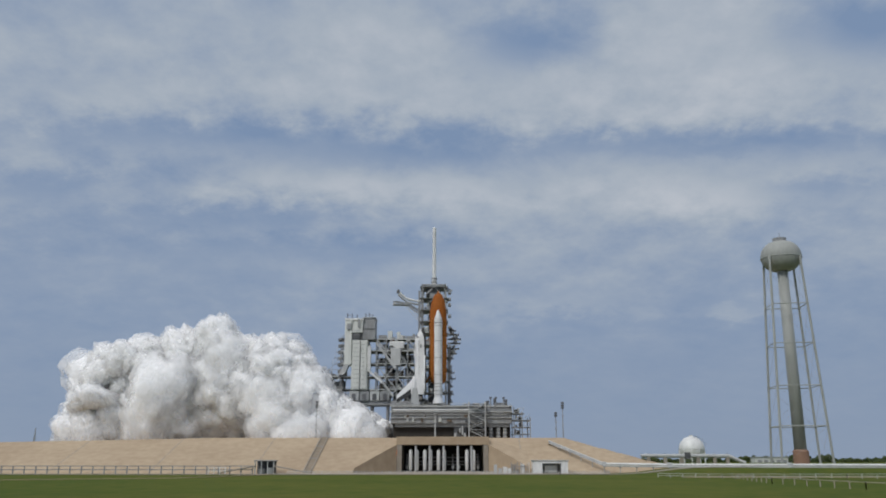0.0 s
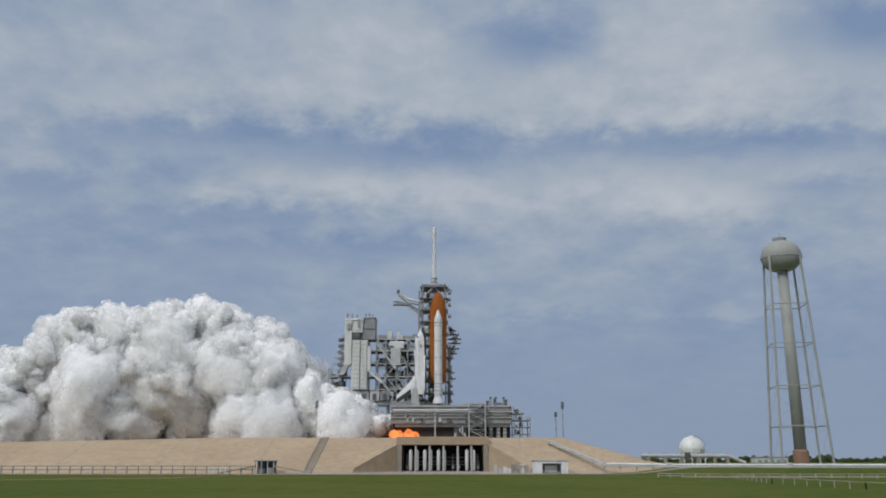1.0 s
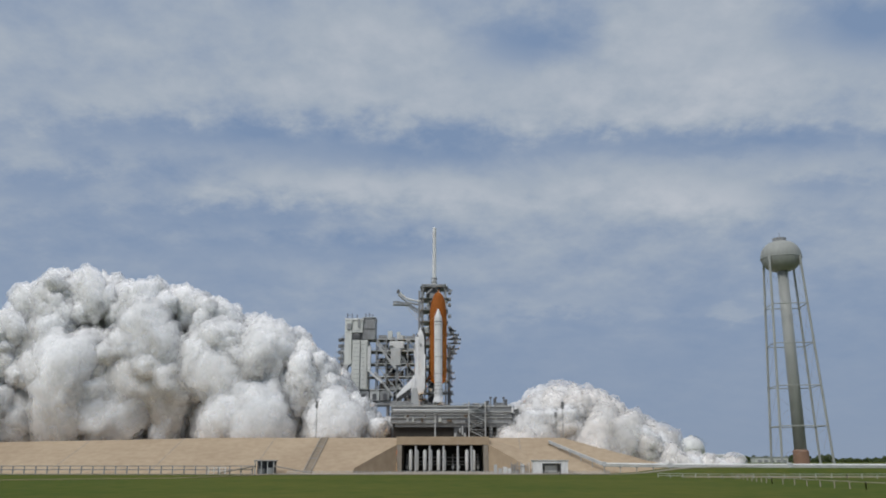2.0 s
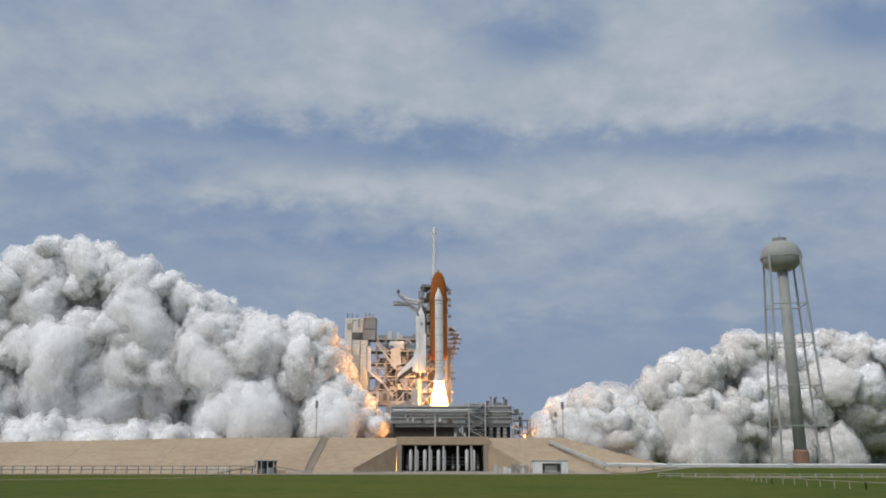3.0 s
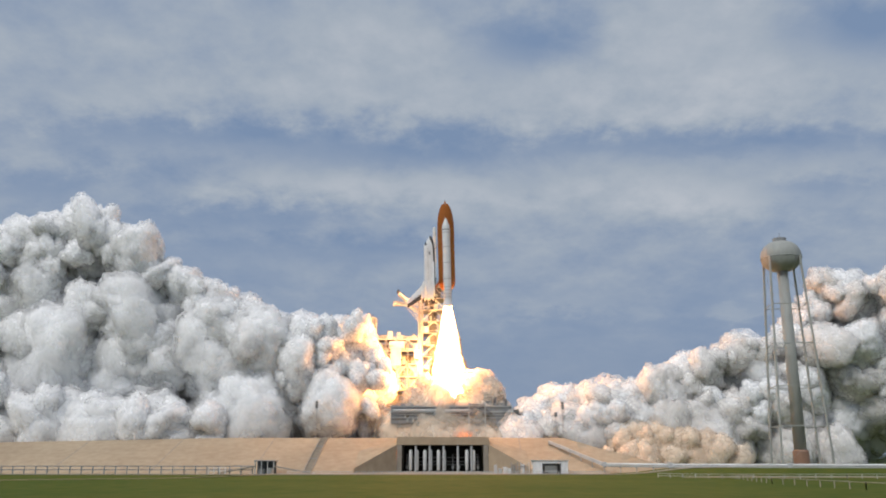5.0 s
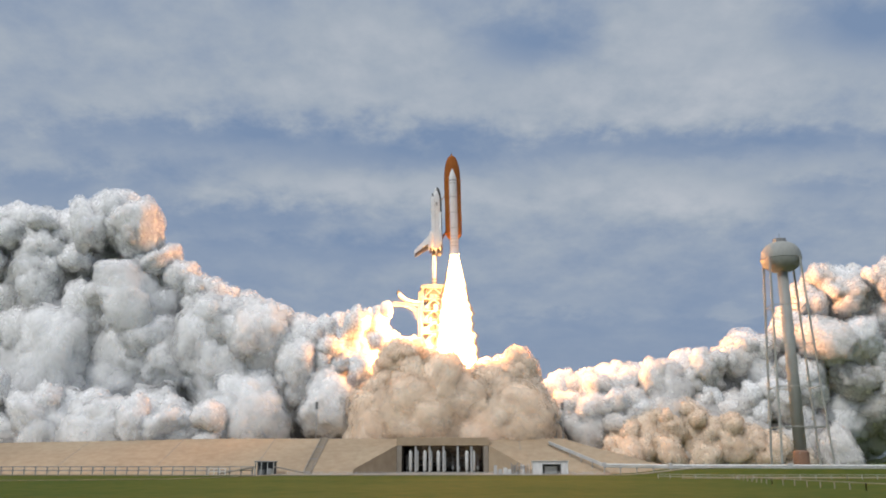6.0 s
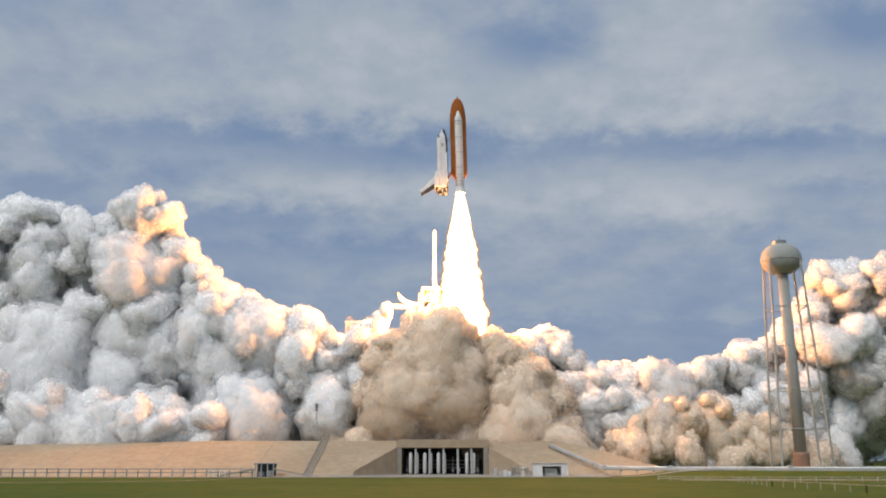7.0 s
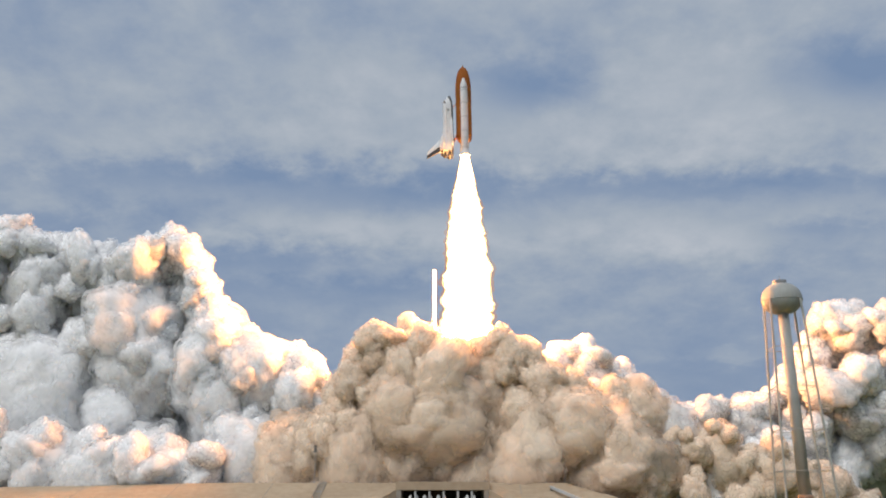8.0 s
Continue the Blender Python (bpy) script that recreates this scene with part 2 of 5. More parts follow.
def tube(bm, a, b, r, segments=12, r2=None):
    a, b = Vector(a), Vector(b)
    m = Matrix.Translation(a) @ (b - a).to_track_quat("Z", "Y").to_matrix().to_4x4()
    n = len(bm.verts)
    lathe(bm, [(r, 0), (r if r2 is None else r2, (b - a).length)], segments)
    bm.verts.ensure_lookup_table()
    for v in bm.verts[n:]:
        v.co = m @ v.co
    return bm


def pipe_part(name, a, b, r, material, parent, segments=12, label="", r2=None):
    return part(name, tube(bmesh.new(), a, b, r, segments, r2), material, parent, label, smooth=False)


def loft(bm, sections):
    """Skins equal rings of points, closed at both ends."""
    rings = [[bm.verts.new(p) for p in s] for s in sections]
    k = len(rings[0])
    for lo, hi in zip(rings, rings[1:]):
        for i in range(k):
            bm.faces.new((lo[i], lo[(i + 1) % k], hi[(i + 1) % k], hi[i]))
    bm.faces.new(rings[0])
    bm.faces.new(rings[-1])
    return bm


def soften(x):
    x = min(1.0, max(0.0, x))
    return x * x * (3 - 2 * x)


# ---- ground ----
def ground_height(x, y):
    rise = 2.4 * soften((x - 62) / 30) * soften((y - 262) / 30)
    far = 0.5 * noise.noise((x * 0.01, y * 0.01, 0)) * soften((y - 60) / 60) * 0.3
    return rise + far


def build_ground():
    xs = [-4500, -2500, -1400, -800, -500] + list(range(-360, 361, 12)) + [420, 500, 620, 800, 1100, 1600, 2500, 4500]
    ys = [-600, -300, -120, -40, 0] + list(range(20, 481, 10)) + [520, 580, 660, 760, 900, 1100, 1500, 2200, 3200, 4700]
    bm = bmesh.new()
    grid = [[bm.verts.new((x, y, ground_height(x, y))) for x in xs] for y in ys]
    for j in range(len(ys) - 1):
        for i in range(len(xs) - 1):
            bm.faces.new((grid[j][i], grid[j][i + 1], grid[j + 1][i + 1], grid[j + 1][i]))
    ob = part("ground", bm, GRASS, None, smooth=True)
    tagged(ob, "mown green grass field with worn darker patches", "grass", kind="structure")


def strip(name, points, width, material, label, lift=0.06, category="road"):
    """A paved strip laid along points on the ground."""
    bm = bmesh.new()
    dense = []
    for (ax, ay), (bx, by) in zip(points, points[1:]):
        k = max(2, int(math.hypot(bx - ax, by - ay) / 6))
        dense += [(ax + (bx - ax) * i / k, ay + (by - ay) * i / k) for i in range(k)]
    dense.append(points[-1])
    prev = None
    for i, (x, y) in enumerate(dense):
        nx, ny = dense[min(i + 1, len(dense) - 1)]
        px_, py_ = dense[max(i - 1, 0)]
        d = Vector((nx - px_, ny - py_)).normalized()
        s = Vector((-d.y, d.x)) * width / 2
        row = []
        for q in (-1, 1):
            X, Y = x + q * s.x, y + q * s.y
            row.append(bm.verts.new((X, Y, ground_height(X, Y) + lift)))
        if prev:
            bm.faces.new((prev[0], prev[1], row[1], row[0]))
        prev = row
    ob = part(name, bm, material, None)
    bmod = ob.modifiers.new("thickness", "SOLIDIFY")
    bmod.thickness, bmod.offset = 0.12, -1
    tagged(ob, label, category, kind="structure")


# ---- the raised launch pad ----
PAD_TOP = 14.0
TRENCH = (403.0, 421.0)


def pad_height(x, y):
    top = PAD_TOP - max(0.0, -95 - x) * 0.021 - max(0.0, -200 - x) * 0.02
    h = min(top, (y - 322) * 0.372, (96 - x) * 0.31, (545 - y) * 0.372)
    return max(h, -0.5)


def build_pad():
    def sheet(x0, x1, y0, y1, nx, ny):
        bm = bmesh.new()
        xs = sorted({x0, x1, *(x for x in (51, -95, -200) if x0 < x < x1), *[x0 + (x1 - x0) * i / nx for i in range(nx)]})
        ys = sorted({y0, y1, *(y for y in (322 + PAD_TOP / 0.372, 545 - PAD_TOP / 0.372) if y0 < y < y1), *[y0 + (y1 - y0) * i / ny for i in range(ny)]})
        g = [[bm.verts.new((x, y, pad_height(x, y))) for x in xs] for y in ys]
        low = [[bm.verts.new((x, y, -1.0)) for x in (x0, x1)] for y in (y0, y1)]
        for j in range(len(ys) - 1):
            for i in range(len(xs) - 1):
                bm.faces.new((g[j][i], g[j][i + 1], g[j + 1][i + 1], g[j + 1][i]))
        bm.faces.new(g[0] + [low[0][1], low[0][0]])
        bm.faces.new(g[-1] + [low[1][1], low[1][0]])
        bm.faces.new([r[0] for r in g] + [low[1][0], low[0][0]])
        bm.faces.new([r[-1] for r in g] + [low[1][1], low[0][1]])
        return bm

    label = "tan concrete slope of the raised launch pad"
    for name, args in (("pad_south", (-340, -33.7, 322, TRENCH[0], 40, 12)), ("pad_north", (33.4, 98, 322, TRENCH[0], 12, 12)),
                       ("pad_middle", (-18.5, 18.2, 372, TRENCH[0], 4, 4)), ("pad_rear", (-340, 98, TRENCH[1], 548, 40, 14))):
        tagged(part(name, sheet(*args), CONCRETE_TAN), label, "pad", kind="structure")
    # beside the bay the slope is cut back to the slanting wing walls
    for sx, x0 in ((-1, -18.5), (1, 18.2)):
        bm = bmesh.new()
        g = []
        for i in range(9):
            x, y0 = x0 + sx * 15.2 * i / 8, 345.4 - 18 * i / 8
            rows_y = sorted({y0, 322 + PAD_TOP / 0.372, *[y0 + (TRENCH[0] - y0) * j / 10 for j in range(11)]})
            g.append([bm.verts.new((x, y, pad_height(x, y))) for y in rows_y])
        for a, b in zip(g, g[1:]):
            for j in range(len(a) - 1):
                bm.faces.new((a[j], a[j + 1], b[j + 1], b[j]))
        tagged(part("pad_shoulder", bm, CONCRETE_TAN), label, "pad", kind="structure")
    # paved joints of the slope, slightly proud ribs
    for i, x in enumerate((-300, -262, -224, -186, -148, -110, -72, 30)):
        bm = bmesh.new()
        prev = None
        for k in range(9):
            y = 323 + k * 4.55
            a, b = (x + k * 0.2, y), (x + 0.35 + k * 0.2, y)
            row = [bm.verts.new((*p, pad_height(*p) + 0.05)) for p in (a, b)]
            if prev:
                bm.faces.new((prev[0], prev[1], row[1], row[0]))
            prev = row
        tagged(part("slope_joint", bm, CONCRETE), "thin grey joint running up the concrete slope", "joint", kind="structure")


def build_portal():
    """The covered bay in the pad's side, with its columns and bottles."""
    st = dict(kind="structure")
    # lintel, roof and inner walls
    tagged(part("bay_lintel", box(-18.7, 18.5, 345, 360.5, 10.9, 14.1, 0.12), CONCRETE_TAN), "tan concrete lintel over the open bay", "lintel", **st)
    tagged(part("bay_roof", box(-18.4, 18.1, 360.5, 372, 10.9, 14.0), CONCRETE), "concrete roof of the bay", "roof", **st)
    tagged(part("bay_wall_south", box(-18.5, -16.6, 345.2, 371.9, -0.5, 10.9), CONCRETE), "concrete side wall of the bay", "wall", **st)
    tagged(part("bay_wall_north", box(16.3, 18.2, 345.2, 371.9, -0.5, 10.9), CONCRETE), "concrete side wall of the bay", "wall", **st)
    # the rear wall's dark colour stands for the bay's inner shade
    tagged(part("bay_wall_rear", box(-16.6, 16.3, 371.0, 371.9, -0.5, 10.9), SHADE_DARK), "rear wall of the bay, darkened for shade", "wall", **st)
    tagged(part("bay_floor", box(-35, 35, 322, 371, -0.6, 0.35), CONCRETE_PALE), "pale concrete floor of the bay", "floor", **st)
    for sx, x0 in ((-1, -18.6), (1, 18.3)):
        bm = bmesh.new()
        # a wing wall that falls with the slope
        pts = [(x0, 345, -0.4), (x0, 345, 11.0), (x0 + sx * 15, 327, 2.0), (x0 + sx * 15, 327, -0.4)]
        off = Vector((sx * 0.5, 0.7, 0))
        front = [bm.verts.new(Vector(p)) for p in pts]
        back = [bm.verts.new(Vector(p) + off) for p in pts]
        bm.faces.new(front), bm.faces.new(back)
        for i in range(4):
            j = (i + 1) % 4
            bm.faces.new((front[i], front[j], back[j], back[i]))
        tagged(part("wing_wall", bm, CONCRETE_TAN), "weathered concrete wing wall beside the bay", "wall", **st)
        bm = bmesh.new()
        vs = [bm.verts.new(p) for p in ((x0, 345, 11.0), (x0 + sx * 15.2, 327.4, 2.0), (x0 + sx * 15.2, 345, 8.55), (x0, 361, 14.0), (x0 + sx * 2, 361, 14.03))]
        bm.faces.new((vs[0], vs[1], vs[2])), bm.faces.new((vs[0], vs[2], vs[4])), bm.faces.new((vs[0], vs[4], vs[3]))
        tagged(part("slope_fill", bm, CONCRETE_TAN), "tan concrete slope above the wing wall", "pad", **st)
    for x in (-11.0, -5.4, 0.2, 5.9, 11.4):
        c = thing("bay_column", "pale square concrete column holding up the lintel", "column", "columns of the bay")
        part("shaft", box(x - 0.38, x + 0.38, 345.6, 346.4, 0.35, 10.9, 0.06), STEEL_LIGHT, c)
        part("base", box(x - 0.6, x + 0.6, 345.4, 346.6, 0.35, 0.8, 0.05), CONCRETE, c)
    for x in (-13.0, -10.5, -7.3, -5.0, -1.8, 0.5, 9.6, 12.3):
        g = thing("gas_bottle", "tall white gas bottle standing in the bay", "gas bottle", "bottles in the bay")
        r = 0.72
        part("vessel", lathe(bmesh.new(), [(0.3, 0.9), (r, 1.3), (r, 8.1), (r * 0.85, 8.6), (r * 0.45, 8.95), (0.12, 9.05)], 20, (x, 346.9)), WHITE, g, smooth=True)
        part("neck", lathe(bmesh.new(), [(0.14, 9.0), (0.14, 9.5)], 10, (x, 346.9)), STEEL, g)
        part("skirt", lathe(bmesh.new(), [(0.6, 0.35), (0.6, 1.1)], 16, (x, 346.9)), STEEL, g)
    v = thing("pipe_manifold", "grey steel pipes and valves inside the bay", "pipework")
    for i, z in enumerate((3.2, 4.4, 6.0)):
        pipe_part("pipe", (-15, 352 + i * 0.4, z), (15, 352 + i * 0.4, z), 0.14, STEEL, v)
    for x in (4, 6.5, 14.2, -14.6):
        pipe_part("riser", (x, 351.4, 0.35), (x, 351.4, 7.5), 0.2, STEEL, v)
        part("valve", box(x - 0.5, x + 0.5, 350.9, 351.6, 1.6, 2.8, 0.08), STEEL_LIGHT, v)


def build_slope_stair():
    """The concrete stair and gutter that climb the slope."""
    s = thing("slope_stair", "grey concrete stair with kerbs climbing the slope", "stair")
    n = 26
    for side in (0, 1):
        x0 = -52.5
        bm = bmesh.new()
        prev = None
        for k in range(11):
            y = 323 + k * 3.6
            x = x0 + k * 0.12 + side * 2.9
            z = pad_height(x, y)
            row = [bm.verts.new(p) for p in ((x, y, z - 0.1), (x, y, z + 0.45), (x + 0.4, y, z + 0.45), (x + 0.4, y, z - 0.1))]
            if prev:
                for i in range(3):
                    bm.faces.new((prev[i], prev[i + 1], row[i + 1], row[i]))
            prev = row
        part("kerb", bm, CONCRETE, s)
    for k in range(n):
        y = 324 + k * 1.42
        z = pad_height(-50, y)
        x = -52.1 + k * 0.048
        part("step", box(x, x + 2.5, y, y + 1.42, z - 0.5, z + 0.38), STEEL if k % 9 == 0 else CONCRETE, s)


def build_railing(points, height, spacing, material, label, width=0.12, ground=ground_height, rails=2):
    f = thing("fence", label, "fence")
    for (ax, ay), (bx, by) in zip(points, points[1:]):
        k = max(1, round(math.hypot(bx - ax, by - ay) / spacing))
        for i in range(k + 1):
            x, y = ax + (bx - ax) * i / k, ay + (by - ay) * i / k
            z = ground(x, y)
            beam("post", (x, y, z - 0.2), (x, y, z + height), width, material, f)
        for r in range(rails):
            h = height * (1 - r * 0.45) - 0.08
            beam("rail", (ax, ay, ground(ax, ay) + h), (bx, by, ground(bx, by) + h), width * 0.8, material, f)


def build_light_pole(x, y, z, h, heads):
    p = thing("light_pole", "slender grey steel floodlight mast on the pad", "light mast", "floodlight masts")
    pipe_part("pole", (x, y, z), (x, y, z + h), 0.22, STEEL, p, r2=0.14)
    part("foot", box(x - 0.5, x + 0.5, y - 0.5, y + 0.5, z, z + 0.4, 0.05), CONCRETE, p)
    for i in range(heads):
        zz = z + h - 0.2 - i * 1.05
        part("lamp_head", box(x - 0.62, x + 0.62, y - 0.5, y + 0.1, zz - 0.85, zz, 0.08), STEEL_DARK, p)
    for k in (0.35, 0.6):
        part("bracket", box(x - 0.35, x + 0.35, y - 0.2, y + 0.2, z + h * k, z + h * k + 0.5, 0.04), STEEL, p)


def build_water_tower():
    cx, cy, g = 128.4, 309.0, 2.4
    w = thing("water_tower", "tall pale grey steel water tower with ball tank", "water tower")
    tank = []
    for i in range(25):
        a = -math.pi / 2 + math.pi * i / 24
        r = 7.35 * math.cos(a) ** 0.8 if i not in (0, 24) else 0.3
        tank.append((max(0.3, r), 79.7 + (6.2 if a > 0 else 5.7) * math.sin(a)))
    part("tank", lathe(bmesh.new(), tank, 48, (cx, cy)), TOWER_PAINT, w, smooth=True)
    part("tank_band", lathe(bmesh.new(), [(7.3, 78.9), (7.5, 79.0), (7.5, 79.3), (7.3, 79.4)], 48, (cx, cy), cap=False), TOWER_PAINT, w)
    part("balcony", lathe(bmesh.new(), [(2.3, 85.6), (2.5, 85.7), (2.5, 87.0), (2.3, 87.0), (2.2, 86.0)], 24, (cx, cy)), STEEL, w, "grey railed balcony on top")
    part("hatch", lathe(bmesh.new(), [(1.1, 85.6), (1.1, 87.0), (0.5, 87.6)], 16, (cx, cy)), STEEL, w)
    pipe_part("antenna", (cx + 0.3, cy, 87), (cx + 0.1, cy, 89.2), 0.08, STEEL, w, 6)
    part("riser", lathe(bmesh.new(), [(2.15, g + 6), (1.9, 74.9)], 28, (cx, cy)), TOWER_PAINT, w, "thick central riser pipe", smooth=True)
    part("riser_base", lathe(bmesh.new(), [(2.75, g - 0.5), (2.75, g + 5.6), (2.2, g + 6.2)], 28, (cx, cy)), BRICK_PAINT, w, "brick-coloured riser base")
    legs = []
    for k in range(4):
        a = radians(36 + 90 * k)
        top = Vector((cx + 7.6 * math.cos(a), cy + 7.6 * math.sin(a), 79.0))
        foot = Vector((cx + 12.2 * math.cos(a), cy + 12.2 * math.sin(a), g - 0.3))
        legs.append((foot, top))
        pipe_part("leg", foot, top, 0.42, TOWER_PAINT, w, 14)
        part("footing", box(foot.x - 1, foot.x + 1, foot.y - 1, foot.y + 1, g - 0.4, g + 0.7, 0.08), CONCRETE, w)
    levels = [0.19, 0.375, 0.575, 0.765]
    pts = [[f.lerp(t, s) for s in [0.0] + levels + [1.0]] for f, t in legs]
    for k in range(4):
        q = (k + 1) % 4
        for j in range(1, 5):
            pipe_part("strut", pts[k][j], pts[q][j], 0.17, TOWER_PAINT, w, 8)
        for j in range(5):
            pipe_part("tie_rod", pts[k][j], pts[q][j + 1], 0.035, STEEL, w, 5)
            pipe_part("tie_rod", pts[q][j], pts[k][j + 1], 0.035, STEEL, w, 5)


def build_sphere_tank():
    cx, cy, cz, r = 202.5, 700.0, 13.4, 10.3
    s = thing("sphere_tank", "large white spherical storage tank on steel legs", "storage tank")
    bm = bmesh.new()
    bmesh.ops.create_uvsphere(bm, u_segments=48, v_segments=24, radius=r, matrix=Matrix.Translation((cx, cy, cz)))
    part("sphere", bm, WHITE, s, smooth=True)
    part("band", lathe(bmesh.new(), [(r, cz - 0.2), (r + 0.25, cz - 0.1), (r + 0.25, cz + 0.1), (r, cz + 0.2)], 48, (cx, cy), cap=False), STEEL_LIGHT, s)
    for k in range(10):
        a = 2 * math.pi * k / 10
        x, y = cx + (r + 0.1) * math.cos(a), cy + (r + 0.1) * math.sin(a)
        pipe_part("leg", (x, y, 1.6), (x, y, cz), 0.45, WHITE, s, 10)
    for k in range(14):
        a = radians(20 + 5 * k)
        part("stair_tread", box(cx + (r + 0.3) * math.cos(a), cx + (r + 0.3) * math.cos(a) + 0.9, cy - 5, cy - 4, cz + r * math.sin(a) - 0.1, cz + r * math.sin(a) + 0.1), STEEL, s)
    part("top_platform", lathe(bmesh.new(), [(1.6, cz + r - 0.2), (1.6, cz + r + 0.9), (1.4, cz + r + 0.9)], 16, (cx, cy)), WHITE, s)


def build_pipelines():
    # the white pipe that comes down the slope and runs on along the ground
    p = thing("white_pipeline", "white insulated pipeline on low steel trestles", "pipeline")
    path = [(43.5, 352, 12.4), (60, 322, 3.6), (82, 312, 3.3), (120, 299, 3.3), (160, 290, 3.3), (230, 280, 3.4)]
    for a, b in zip(path, path[1:]):
        pipe_part("pipe", a, b, 0.42, WHITE if a[0] > 50 else STEEL_LIGHT, p, 16)
        pipe_part("return_pipe", Vector(a) + Vector((0, -1.2, -0.75)), Vector(b) + Vector((0, -1.2, -0.75)), 0.28, STEEL_LIGHT, p, 10)
        k = max(2, int((Vector(b) - Vector(a)).length / 6))
        for i in range(k):
            c = Vector(a).lerp(Vector(b), i / k)
            g = max(ground_height(c.x, c.y), pad_height(c.x, c.y))
            beam("trestle", (c.x, c.y, g - 0.3), (c.x, c.y, c.z), 0.25, STEEL_LIGHT, p)
            part("saddle", box(c.x - 0.3, c.x + 0.3, c.y - 1.5, c.y + 0.6, c.z - 1.25, c.z - 1.0), STEEL, p)
    for i in range(5):
        c = Vector(path[i + 1])
        part("coupling", box(c.x - 0.8, c.x + 0.8, c.y - 0.8, c.y + 0.8, c.z - 0.75, c.z + 0.75, 0.2), STEEL_LIGHT, p)
    # the grey trunk line behind the pad's foot
    q = thing("grey_pipeline", "thick grey pipeline on concrete stands near the tank", "pipeline")
    pipe_part("pipe", (108, 470, 7.2), (156, 470, 7.0), 1.0, STEEL_LIGHT, q, 18)
    pipe_part("bend", (156, 470, 7.0), (164, 468, 3.2), 0.95, STEEL_LIGHT, q, 18)
    for x in (112, 121, 130, 139, 148, 155):
        part("stand", box(x - 0.9, x + 0.9, 469.2, 470.8, 2.0, 6.4, 0.08), CONCRETE, q)
        part("clamp", lathe(bmesh.new(), [(0.3, 7.9), (0.3, 8.6)], 8, (x, 470)), STEEL, q)
    part("valve_house", box(131.6, 134.4, 467.6, 470, 5.6, 9.0, 0.1), STEEL_DARK, q)


def build_shed():
    s = thing("equipment_shed", "white flat-roofed shed with a dark open bay", "shed")
    x0, x1, y0, y1 = 33.0, 45.8, 316.5, 322.0
    part("wall", box(x0, 36.4, y0, y1, 0, 4.7), WHITE, s)
    part("wall", box(43.2, x1, y0, y1, 0, 4.7), WHITE, s)
    part("header", box(36.4, 43.2, y0, y1, 3.8, 4.7), WHITE, s)
    part("rear_wall", box(36.4, 43.2, y1 - 0.3, y1, 0, 3.8), STEEL, s)
    part("roof", box(x0 - 0.35, x1 + 0.35, y0 - 0.4, y1 + 0.3, 4.7, 4.98, 0.05), STEEL_LIGHT, s)
    part("frame", box(36.4, 36.7, y0 - 0.06, y0 + 0.1, 0, 3.8), STEEL_DARK, s)
    part("frame", box(42.9, 43.2, y0 - 0.06, y0 + 0.1, 0, 3.8), STEEL_DARK, s)
    part("window", box(37.6, 42.0, y0 + 2.4, y0 + 2.6, 0.6, 3.0), PANEL, s, "pale inner screen")
    e = thing("equipment_skid", "cluster of grey tanks, pipes and cabinets", "equipment")
    random.seed(5)
    for i in range(7):
        x = 18.8 + i * 1.7
        part("cabinet", box(x, x + random.uniform(0.8, 1.5), 318 + random.uniform(0, 2), 321, 0, random.uniform(1.4, 3.8), 0.06), random.choice((STEEL_LIGHT, WHITE, PANEL, CONCRETE)), e)
    for i in range(9):
        x = 25 + i * 0.85
        pipe_part("pipe", (x, 317.5 + (i % 3) * 0.6, 0), (x + random.uniform(-0.3, 0.3), 318, random.uniform(2, 4.4)), 0.14, random.choice((STEEL, STEEL_LIGHT)), e, 8)
    part("valve_wheel", box(27, 30.5, 317.6, 317.9, 2.6, 2.9), STEEL, e)
    h = thing("pump_hut", "small dark steel hut with white posts by the slope", "hut")
    part("roof", box(-69.4, -61.6, 317, 322, 4.5, 4.95, 0.08), STEEL, h)
    part("rear_wall", box(-69, -62, 321.4, 321.9, 0, 4.5), STEEL_DARK, h)
    for x in (-69, -66.7, -64.4, -62.2):
        beam("post", (x, 317.4, 0), (x, 317.4, 4.5), 0.3, STEEL_LIGHT, h)
    part("pump", box(-68, -65.6, 318.5, 320.5, 0, 1.8, 0.2), STEEL, h)
    part("pump", box(-64.6, -63, 318.5, 320.5, 0, 2.2, 0.2), STEEL_LIGHT, h)
    for i, sx in enumerate((-1, 1)):
        beam("ramp", (-65.5 + sx * 3.5, 318, 2.8), (-65.5 + sx * 17, 318, 0.3), 0.5, CONCRETE, h, d=2.0)


